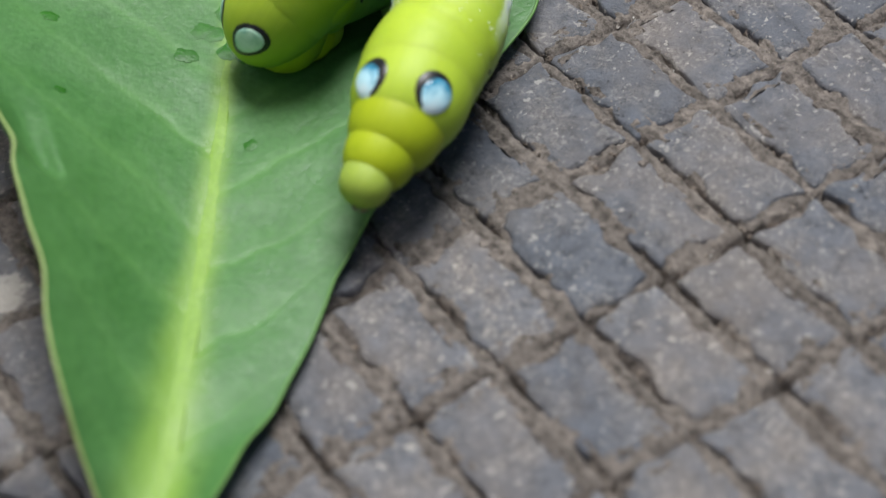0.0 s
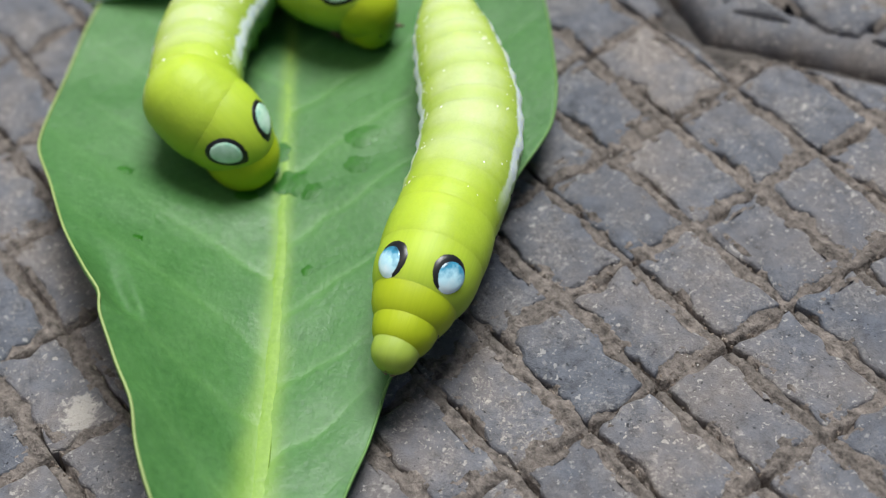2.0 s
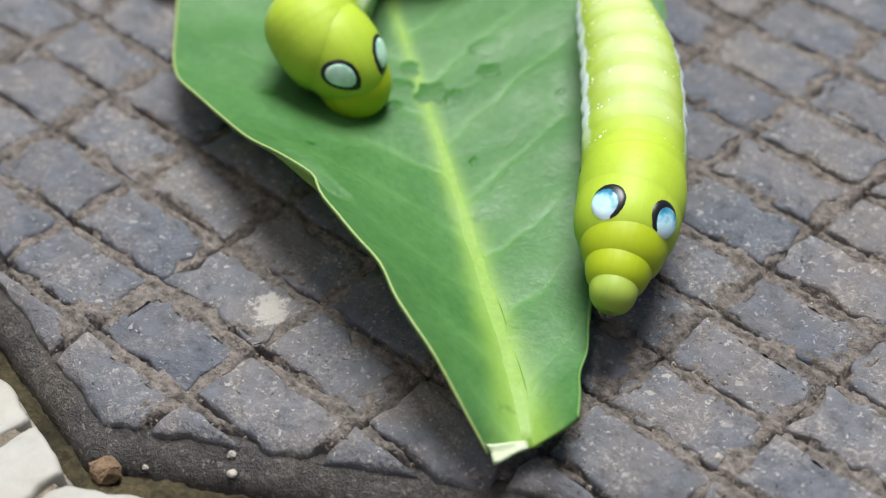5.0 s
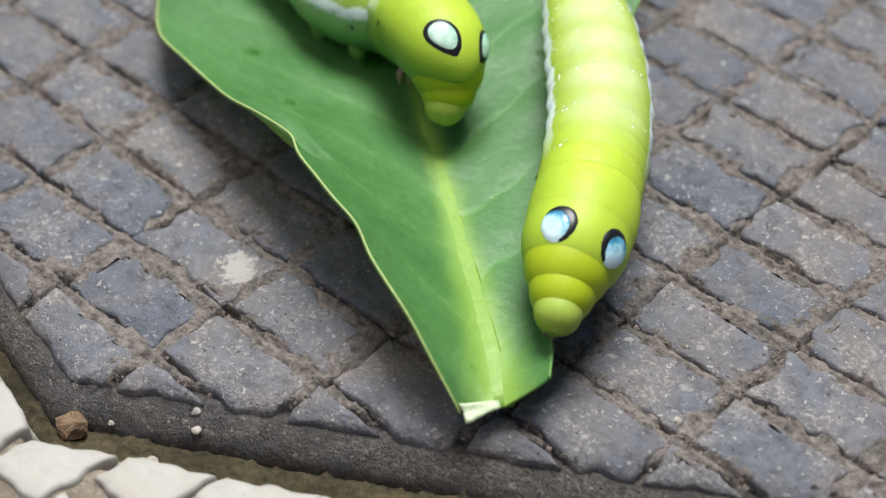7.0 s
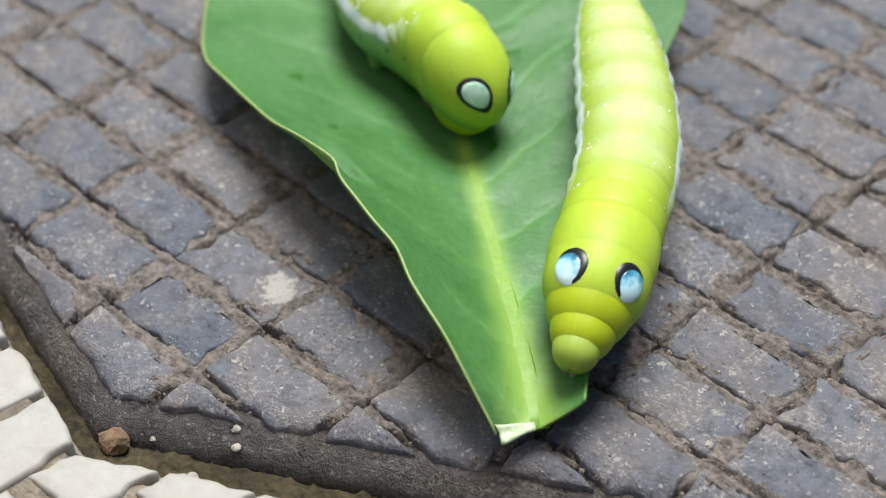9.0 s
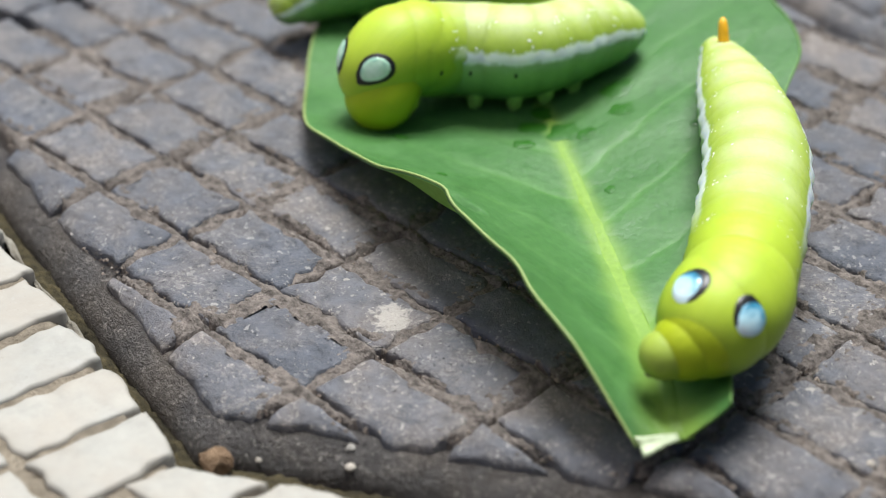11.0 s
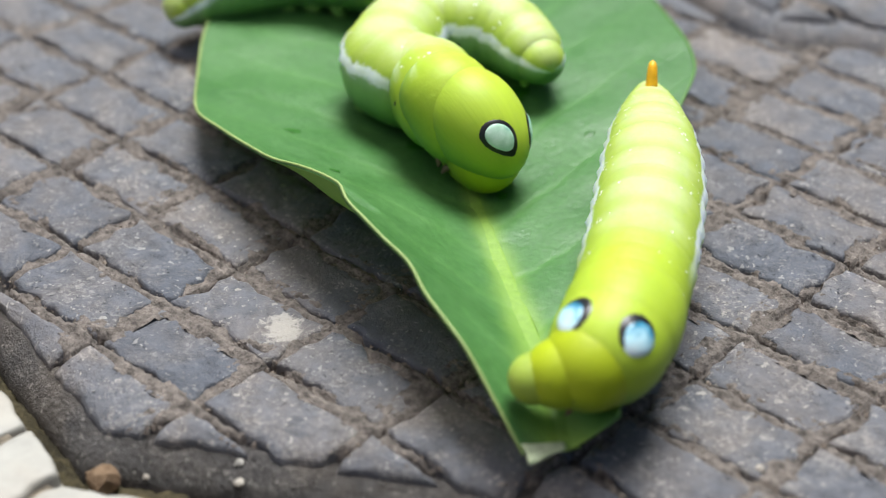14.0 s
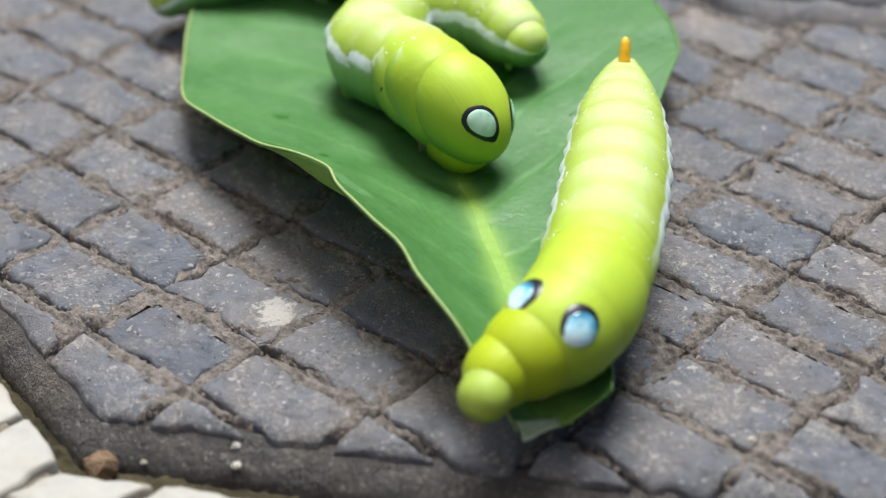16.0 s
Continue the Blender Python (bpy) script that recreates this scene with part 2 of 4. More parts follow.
def iris_material(name, stops, forward, outward):
    """A shining eyespot: dark towards its back and inner side, pale towards the front and the outside."""
    m, nt, b = material(name, 0.25, 0.5)
    co = coords(nt)
    sep = nt.nodes.new("ShaderNodeSeparateXYZ")
    nt.links.new(co, sep.inputs[0])
    f = maths(nt, "MULTIPLY_ADD", noise_tex(nt, co, 4, 3), 0.5, 0.14)
    f = maths(nt, "ADD", f, maths(nt, "MULTIPLY", maths(nt, "SUBTRACT", sep.outputs[0], 0.56), forward))
    f = maths(nt, "ADD", f, maths(nt, "MULTIPLY", maths(nt, "SUBTRACT", maths(nt, "ABSOLUTE", sep.outputs[1]), 0.56), outward))
    nt.links.new(ramp(nt, f, *stops), b.inputs["Base Color"])
    return m


BLACK = plain("black spot", (0.008, 0.008, 0.009), 0.35)
BLUE_IRIS = iris_material("pale blue eyespot", ((0.12, (0.006, 0.02, 0.04)), (0.32, (0.05, 0.27, 0.42)), (0.5, (0.5, 0.8, 0.9)), (0.75, (0.78, 0.92, 0.96))), 0.9, 0.5)
GREEN_IRIS = iris_material("pale green eyespot", ((0.12, (0.02, 0.1, 0.09)), (0.26, (0.14, 0.4, 0.34)), (0.42, (0.42, 0.66, 0.5)), (0.65, (0.72, 0.88, 0.8))), 0.3, 0.4)
DOT = plain("white skin dot", (0.86, 0.9, 0.8), 0.45, 0.4, 0.08)
HORN = plain("orange horn", (0.9, 0.46, 0.015), 0.4, 0.5, 0.12)
LEG = plain("dusky pink leg", (0.2, 0.12, 0.1), 0.45)
PROLEG = plain("green proleg skin", (0.2, 0.36, 0.09), 0.5, 0.35, 0.2)


# ---- mesh helpers ----
def mesh_object(name, verts, faces, mats, parent=None, label="", smooth=True, index=None):
    me = bpy.data.meshes.new(name)
    me.from_pydata(verts, [], faces)
    for m in mats if isinstance(mats, (list, tuple)) else [mats]:
        me.materials.append(m)
    if index is not None:
        me.polygons.foreach_set("material_index", index)
    me.polygons.foreach_set("use_smooth", [smooth] * len(me.polygons))
    me.update()
    ob = new(name, me)
    if parent:
        ob.parent = parent
    if label:
        tagged(ob, label)
    return ob


def scaled(points, k=U):
    return [(x * k, y * k, z * k) for x, y, z in points]


def n3(x, y, z=0.0):
    return noise.noise((x, y, z))


# ---- ground and paving ----
def inside(poly, x, y):
    """Signed distance to a convex-or-not polygon's border, positive inside."""
    hit, best = False, 1e9
    for (ax, ay), (bx, by) in zip(poly, poly[1:] + poly[:1]):
        if (ay > y) != (by > y) and x < (bx - ax) * (y - ay) / (by - ay) + ax:
            hit = not hit
        dx, dy = bx - ax, by - ay
        k = max(0, min(1, ((x - ax) * dx + (y - ay) * dy) / (dx * dx + dy * dy)))
        best = min(best, math.hypot(x - ax - k * dx, y - ay - k * dy))
    return best if hit else -best


def clip(poly, ax, ay, nx, ny):
    """The part of a polygon on the side of a line to which (nx, ny) points."""
    out = []
    for (px, py), (qx, qy) in zip(poly, poly[1:] + poly[:1]):
        p, q = (px - ax) * nx + (py - ay) * ny, (qx - ax) * nx + (qy - ay) * ny
        if p >= 0:
            out.append((px, py))
        if (p < 0) != (q < 0):
            k = p / (p - q)
            out.append((px + k * (qx - px), py + k * (qy - py)))
    return out


def droop(d):
    """How far a pad sinks at a distance from the slab's border."""
    return -0.2 * max(0.0, min(1.0, 1 - (d - 0.2) / 0.34)) ** 1.7


def pad_mesh(poly, rng, border, depth=0.26, ragged=0.065, bevel=0.035, worn=True):
    """One raised pad: a ragged outline, a worn rounded shoulder and a slightly uneven top."""
    pts = []
    for (ax, ay), (bx, by) in zip(poly, poly[1:] + poly[:1]):
        length = math.hypot(bx - ax, by - ay)
        steps = max(1, round(length / 0.085))
        for i in range(steps):
            k = i / steps
            pts.append((ax + k * (bx - ax), ay + k * (by - ay)))
    cx, cy = sum(p[0] for p in pts) / len(pts), sum(p[1] for p in pts) / len(pts)
    seed, tilt_x, tilt_y, rise = rng.uniform(0, 90), rng.gauss(0, 0.008), rng.gauss(0, 0.012), rng.gauss(0, 0.008)
    rings, n = [], len(pts)
    low = worn and min(inside(border, x, y) for x, y in poly) < 0.6
    for shrink, z in ((0.0, -depth), (0.008, -0.06), (0.02, -0.018), (0.02 + bevel, 0.0), (0.2, 0.003)):
        ring = []
        for x, y in pts:
            d = math.hypot(x - cx, y - cy) + 1e-6
            wob = ragged * (0.7 * n3(x * 2.2, y * 2.2, seed) + 1.7 * n3(x * 4.6, y * 4.6, seed + 7) + 0.16 * n3(x * 11, y * 11, seed + 3))
            k = max(0.4 if shrink > 0.15 else 0.6, 1 - (shrink + (wob if shrink < 0.15 else 0)) / d)
            h = z + rise + tilt_x * (x - cx) + tilt_y * (y - cy) + (0.012 * n3(x * 5, y * 5, seed) if z > -0.1 else 0)
            px, py = cx + (x - cx) * k, cy + (y - cy) * k
            ring.append((px, py, h + (droop(max(0, inside(border, px, py))) if low else 0)))
        rings.append(ring)
    verts = [v for r in rings for v in r] + [(cx, cy, rise + 0.004 + (droop(max(0, inside(border, cx, cy))) if low else 0))]
    faces = [(r * n + i, r * n + (i + 1) % n, (r + 1) * n + (i + 1) % n, (r + 1) * n + i) for r in range(len(rings) - 1) for i in range(n)]
    faces += [((len(rings) - 1) * n + i, (len(rings) - 1) * n + (i + 1) % n, len(verts) - 1) for i in range(n)]
    return verts, faces


def lattice(i, j):
    return 1.45 * i + 0.045 * j, 0.025 * i + 0.862 * j


def in_cell(x, y):
    """Where a place lies in its pad's cell, from the far corner: shares along the pad and across it."""
    j = (y - 0.017 * x) / 0.862
    i = (x - 0.045 * j) / 1.45
    return math.ceil(i) - i, math.ceil(j) - j


def joint_bed(name, poly, window, step, mat, parent, top=-0.028, rough=0.04, fitted=True, edge=0.38):
    """The gritty bed between the pads: packed against one side of each long joint, washed out along the other."""
    x0, y0, x1, y1 = window
    nx, ny = int((x1 - x0) / step), int((y1 - y0) / step)
    ids, verts, faces = {}, [], []
    for a in range(nx + 1):
        for b in range(ny + 1):
            x, y = x0 + a * step, y0 + b * step
            fi, fj = in_cell(x, y)
            if fitted and 0.1 < fi < 0.8 and 0.12 < fj < 0.72:
                continue
            if inside(poly, x, y) < edge:
                continue
            z = top + 0.01 + rough * (n3(x * 2.7, y * 2.7) + 0.9 * n3(x * 7, y * 7, 3) + 0.7 * n3(x * 17, y * 17, 5) + 0.5 * n3(x * 34, y * 34, 1)) + 0.03 * n3(x * 1.1, y * 1.1, 9)
            if fitted:
                z += 0.03 * max(0.0, (fj - 0.88) / 0.12)
                z -= 0.2 * max(0.0, 0.45 + 1.8 * n3(x * 1.9, y * 1.9, 12)) * math.exp(-(((fj - 0.85) / 0.026) ** 2))
                z -= 0.16 * max(0.0, 0.3 + 1.8 * n3(x * 1.9, y * 1.9, 15)) * math.exp(-(((fi - 0.895) / 0.02) ** 2))
            z -= 0.35 * max(0.0, 1 - (inside(poly, x, y) - edge) / 0.1)
            ids[a, b] = len(verts)
            verts.append((x, y, z))
    for a in range(nx):
        for b in range(ny):
            four = [ids.get(c) for c in ((a, b), (a + 1, b), (a + 1, b + 1), (a, b + 1))]
            if None not in four:
                faces.append(four)
    return mesh_object(name, scaled(verts), faces, mat, parent)


def inset(poly, d):
    """The polygon moved inwards by d, corner by corner."""
    out = []
    for (px, py), (x, y), (qx, qy) in zip(poly[-1:] + poly[:-1], poly, poly[1:] + poly[:1]):
        a, b = Vector((x - px, y - py)).normalized(), Vector((qx - x, qy - y)).normalized()
        na, nb = Vector((-a.y, a.x)), Vector((-b.y, b.x))
        k = d / (1 + na.dot(nb))
        out.append((x + k * (na.x + nb.x), y + k * (na.y + nb.y)))
    return out


def slab_rim(name, poly, mat, parent, wide=1.0, step=0.08):
    """The slab's worn, rounded border from the last pads down to the gap."""
    levels = ((0.62, -0.2), (0.47, -0.17), (0.36, -0.15), (0.24, -0.18), (0.14, -0.24), (0.06, -0.34), (0.0, -0.46), (-0.01, -1.2))
    verts, faces, rows = [], [], None
    counts = [max(1, int(math.dist(p, q) / step)) if min(math.dist((0, 0), p), math.dist((0, 0), q)) < 10 else 20 for p, q in zip(poly, poly[1:] + poly[:1])]
    for d, z in levels:
        ring = inset(poly, d * wide)
        row = []
        for (p, q), count in zip(zip(ring, ring[1:] + ring[:1]), counts):
            for i in range(count):
                k = i / count
                x, y = p[0] + k * (q[0] - p[0]), p[1] + k * (q[1] - p[1])
                w = 0.05 * (n3(x * 1.7, y * 1.7, d) + 0.6 * n3(x * 5, y * 5, d + 2) + 0.4 * n3(x * 13, y * 13, d + 4)) * (1 if d > 0 else 0.5)
                row.append(len(verts))
                verts.append((x + 0.5 * w, y + 0.5 * w, z + (w if z > -1 else 0)))
        if rows:
            n = len(row)
            faces += [(rows[i], rows[(i + 1) % n], row[(i + 1) % n], row[i]) for i in range(n)]
        rows = row
    return mesh_object(name, scaled(verts), [f[::-1] for f in faces], mat, parent)


NEAR = (-0.35, -2.72)
FAR = (-0.48, 8.38)
SLAB = [(-14.0, 0.35), NEAR, (10.0, 3.35), (10.0, 14.48), FAR, (-14.0, 11.28)]
PAD_INSET = 0.3


def paver(name, label, poly, window, step, pad_mat, bed_mat, rim_mat, cells, shift=(0, 0), ragged=0.065, drop=0.0, seed=3, turned=False):
    slab = new(name)
    tagged(slab, label, "paving slab", "interlocking paving slabs", "structure")
    joint_bed("joint_bed", poly, window, step, bed_mat, slab, fitted=not (turned or shift[0]), edge=0.09 if turned else 0.38, top=-0.075 if turned else -0.028, rough=0.025 if turned else 0.04)
    slab_rim("slab_rim", poly, rim_mat, slab, 0.16 if turned else 1.0)
    rng = random.Random(seed)
    edges = list(zip(poly, poly[1:] + poly[:1]))
    for i, j in cells:
        x, y = lattice(i, j)
        x, y = x + shift[0], y + shift[1]
        jit = [rng.uniform(-0.03, 0.03) for _ in range(8)]
        quad = [(x - 1.32 + jit[0], y - 0.745 + jit[1]), (x + 0.015 + jit[2], y - 0.735 + jit[3]), (x + 0.015 + jit[4], y + jit[5]), (x - 1.32 + jit[6], y - 0.02 + jit[7])]
        mx, my = x - 0.66, y - 0.37
        if turned:
            x, y = shift[0] + 0.86 * i + 0.18 * j, shift[1] + 1.4 * j + 0.03 * i
            y += 0.586 * max(0.0, x) + 0.225 * max(0.0, -0.6 - x)
            quad = [(x - 0.91 + jit[0], y - 1.27 + jit[1]), (x - 0.16 + jit[2], y - 1.27 + jit[3]), (x + jit[4], y + jit[5]), (x - 0.75 + jit[6], y + jit[7])]
            mx, my = x - 0.45, y - 0.63
        if inside(poly, mx, my) < -0.3:
            continue
        sides = [min(edges, key=lambda e: -inside([e[0], e[1]], mx, my))] if turned else edges
        for (ax, ay), (bx, by) in sides:
            dx, dy = bx - ax, by - ay
            size = math.hypot(dx, dy)
            nx, ny = -dy / size, dx / size
            near = abs((mx - ax) * nx + (my - ay) * ny)
            along = ((mx - ax) * dx + (my - ay) * dy) / size
            if near < 1.6 and -0.9 < along < size + 0.9 and len(quad) > 2:
                edge = 0.045 if turned else PAD_INSET
                quad = clip(quad, ax + nx * edge, ay + ny * edge, nx, ny)
        if len(quad) < 3:
            continue
        area = 0.5 * abs(sum(p[0] * q[1] - q[0] * p[1] for p, q in zip(quad, quad[1:] + quad[:1])))
        if area < 0.1:
            continue
        at_rim = min(inside(poly, px, py) for px, py in quad) < PAD_INSET + 0.02 and not turned
        verts, faces = pad_mesh(quad, rng, poly, ragged=ragged * (0.55 if at_rim else 1.0), worn=not turned)
        mesh_object("pad", scaled(verts), faces, pad_mat, slab)
    slab.location.z = drop * U
    return slab

ground = mesh_object("ground", [(-60, -60, -0.016), (60, -60, -0.016), (60, 60, -0.016), (-60, 60, -0.016)], [(0, 1, 2, 3)], MOSS)
tagged(ground, "bare dark soil under and round the paving", "ground", kind="structure")

dark_slab = paver("paving_slab", "dark grey textured concrete paving slab with dirty joints", SLAB, (-8.0, -3.0, 7.5, 10.0), 0.026, PAD, DIRT, RIM,
                  [(i, j) for i in range(-7, 7) for j in range(-3, 15)])
GAP, FAR_GAP = 0.2, 0.12
near_poly = [(-14.0, 0.35 - GAP), (0.04, -3.01), (10.0, 2.52), (10.0, -9.0), (-14.0, -9.0)]
paver("paving_slab", "cream-white textured concrete paving slab with sandy joints", near_poly[::-1], (-7.0, -7.0, 4.0, 1.0), 0.075, WHITE, WHITE_DIRT, WHITE_RIM,
                   [(i, j) for i in range(-9, 6) for j in range(-3, 5)], (-0.93, -2.84), 0.036, -0.03, 8, True)
far_poly = [(-14.0, 11.28 + FAR_GAP), (FAR[0], FAR[1] + FAR_GAP), (10.0, 14.48 + FAR_GAP), (10.0, 24.0), (-14.0, 24.0)]
paver("paving_slab", "dark grey paving slab beyond a black joint", far_poly, (-6.0, 8.0, 8.0, 16.0), 0.12, PAD, DIRT, PAD,
                 [(i, j) for i in range(-4, 6) for j in range(10, 19)], (0.3, 0.6), 0.035, 0.02, 5)



def gap_moss(line, parent_label):
    """Packed soil and moss that fills the narrow gap along the slab's near border."""
    verts, faces, across = [], [], 7
    for (ax, ay), (bx, by) in zip(line[::2], line[1::2]):
        size = math.hypot(bx - ax, by - ay)
        nx, ny = -(by - ay) / size, (bx - ax) / size
        steps, first = int(size / 0.05), len(verts)
        for k in range(steps + 1):
            for q in range(across):
                w = 0.03 - 0.6 * q / (across - 1)
                x, y = ax + (bx - ax) * k / steps + nx * w, ay + (by - ay) * k / steps + ny * w
                z = -0.5 + 0.26 * (q / (across - 1)) ** 0.7 + 0.07 * n3(x * 2, y * 2, 1) + 0.07 * n3(x * 7, y * 7, 4) + 0.05 * n3(x * 17, y * 17, 6)
                verts.append((x, y, z))
        faces += [(first + k * across + q, first + k * across + q + 1, first + (k + 1) * across + q + 1, first + (k + 1) * across + q) for k in range(steps) for q in range(across - 1)]
    ob = mesh_object("gap_soil", scaled(verts), faces, GAP_MOSS)
    tagged(ob, parent_label, "soil", kind="structure")


gap_moss([(-8.0, -1.004), (-0.06, -2.786), (-0.61, -2.87), (6.0, 0.999)], "olive moss and soil packed in the gap between slabs")


def joint_grit(count, window, parent, seed):
    """Loose sand grains and crumbs lying in the joints."""
    rng = random.Random(seed)
    verts, faces = [], []
    x0, y0, x1, y1 = window
    while count:
        x, y = rng.uniform(x0, x1), rng.uniform(y0, y1)
        fi, fj = in_cell(x, y)
        if (0.05 < fi < 0.88 and 0.07 < fj < 0.83 and rng.random() > 0.05) or inside(SLAB, x, y) < 0.3:
            continue
        count -= 1
        on_pad = 0.05 < fi < 0.88 and 0.07 < fj < 0.83
        size, z = (rng.uniform(0.006, 0.014), 0.004) if on_pad else (rng.uniform(0.008, 0.03) * rng.choice((1, 1, 1.5)), -0.04 + 0.035 * n3(x * 7, y * 7, 3))
        base, turn = len(verts), rng.uniform(0, 6.3)
        for a, h, r in ((0, 0.9, 0.3), (1, 0.9, 0.35), (2, 0.8, 0.3), (0.5, 0, 1), (1.2, 0, 0.9), (1.9, 0, 1.1), (2.5, 0, 0.8)):
            t = turn + a * 2.1
            k = size * rng.uniform(0.7, 1.2)
            verts.append((x + k * r * math.cos(t), y + k * r * math.sin(t), z + size * h * rng.uniform(0.6, 1.1) - size * 0.3))
        faces += [(base, base + 1, base + 2)] + [(base + 3 + q, base + 3 + (q + 1) % 4, base + q % 3) for q in range(4)] + [(base, base + 3, base + 1), (base + 1, base + 4, base + 2)]
    grit = mesh_object("joint_grit", scaled(verts), faces, GRAIN, parent, "loose sand grains in the joints", False)
    grit["kind"] = "stuff"


joint_grit(7000, (-6.0, -3.0, 7.0, 9.0), dark_slab, 6)


# ---- the leaf ----
LEAF_FOOT, LEAF_WAY, LEAF_SIDE = (3.05, -0.15), (-0.81, 0.587), (0.587, 0.81)
STATION = (0.0, 0.35, 0.7, 1.05, 1.4, 1.8, 2.2, 2.5, 2.75, 3.0, 3.4, 4.2, 5.0, 5.8, 6.9, 8.3, 10.0, 11.6, 13.0)
LEFT = (0.4, 0.58, 0.73, 0.87, 0.98, 1.06, 1.24, 1.36, 1.46, 1.54, 1.77, 2.12, 2.42, 2.7, 2.62, 2.35, 1.7, 1.0, 0.05)
RIGHT = (0.46, 0.56, 0.64, 0.8, 0.9, 1.03, 1.13, 1.2, 1.3, 1.39, 1.56, 2.08, 2.55, 3.02, 3.1, 2.95, 2.3, 1.3, 0.05)
LIFT_MID = (0.28, 0.32, 0.34, 0.34, 0.33, 0.31, 0.29, 0.27, 0.26, 0.25, 0.25, 0.25, 0.27, 0.3, 0.32, 0.34, 0.34, 0.3, 0.3)
LIFT_LEFT = (0.3, 0.7, 0.99, 1.12, 1.19, 1.26, 1.3, 1.31, 1.32, 1.36, 1.36, 1.14, 0.96, 0.79, 0.65, 0.6, 0.55, 0.45, 0.3)
LIFT_RIGHT = (0.55, 0.45, 0.36, 0.29, 0.26, 0.24, 0.23, 0.23, 0.23, 0.24, 0.27, 0.34, 0.4, 0.45, 0.5, 0.45, 0.4, 0.35, 0.3)


def smooth_at(s, table):
    """A smooth curve through a table over the leaf's stations."""
    i = max(0, min(len(STATION) - 2, sum(s > k for k in STATION) - 1))
    a, b = STATION[i], STATION[i + 1]
    k = max(0.0, min(1.0, (s - a) / (b - a)))
    lo, hi = max(i - 1, 0), min(i + 2, len(table) - 1)
    m0 = (table[i + 1] - table[lo]) / (STATION[i + 1] - STATION[lo]) * (b - a)
    m1 = (table[hi] - table[i]) / (STATION[hi] - STATION[i]) * (b - a)
    return (2 * k**3 - 3 * k**2 + 1) * table[i] + (k**3 - 2 * k**2 + k) * m0 + (3 * k**2 - 2 * k**3) * table[i + 1] + (k**3 - k**2) * m1


def leaf_point(s, v, raise_by=0.0):
    """A place on the leaf: s along the midrib from the cut base, v from -1 (one margin) to 1 (the other)."""
    if v < 0:
        width, edge = smooth_at(s, LEFT), smooth_at(s, LIFT_LEFT)
    else:
        width, edge = smooth_at(s, RIGHT), smooth_at(s, LIFT_RIGHT)
    mid, a = smooth_at(s, LIFT_MID), abs(v)
    off = v * width
    z = mid + (edge - mid) * (0.75 * a * a / (a + 0.14) * 1.14 + 0.25 * a * a)
    z += 0.02 * math.sin(2.3 * s + 1.0) * a * a + 0.02 * n3(s * 1.3, off * 1.3, 4) + 0.035 * math.cos(s * 5.2 - 2.6 * a) * a * (1 - a) + 0.05 * n3(s * 1.9 - a, off * 1.2, 7) * a * (1.2 - a)
    if v < 0:
        # the margin curls up steeply along a short stretch, so that its pale underside shows
        rise, fade = max(0.0, min(1.0, (s - 2.85) / 0.25)), max(0.0, min(1.0, (4.3 - s) / 1.1))
        curl = rise * rise * (3 - 2 * rise) * fade * fade * (3 - 2 * fade)
        z -= 0.17 * curl * max(0.0, 1 - ((a - 0.86) / 0.14) ** 2) ** 2
        off += 0.06 * curl * max(0.0, (a - 0.86) / 0.14) ** 2
    bend = 0.05 * math.sin(s * 0.5)
    x = LEAF_FOOT[0] + LEAF_WAY[0] * s + LEAF_SIDE[0] * (off + bend)
    y = LEAF_FOOT[1] + LEAF_WAY[1] * s + LEAF_SIDE[1] * (off + bend)
    return x, y, z + raise_by


def strip(path, widths, height, sides=6, sink=0.0):
    """A tapering ridge laid along leaf places: half round above, closed below."""
    verts, faces = [], []
    for k, (s, v) in enumerate(path):
        w = widths[k]
        a, b = Vector(leaf_point(*path[max(k - 1, 0)])), Vector(leaf_point(*path[min(k + 1, len(path) - 1)]))
        side = (b - a).normalized().cross(Vector((0, 0, 1))).normalized()
        c = Vector(leaf_point(s, v, -sink))
        for q in range(sides):
            t = 2 * math.pi * q / sides
            verts.append(tuple(c + side * (w * math.cos(t)) + Vector((0, 0, height * w * math.sin(t)))))
    for k in range(len(path) - 1):
        for q in range(sides):
            faces.append((k * sides + q, k * sides + (q + 1) % sides, (k + 1) * sides + (q + 1) % sides, (k + 1) * sides + q))
    faces += [tuple(range(sides))[::-1], tuple(range((len(path) - 1) * sides, len(path) * sides))]
    return verts, faces


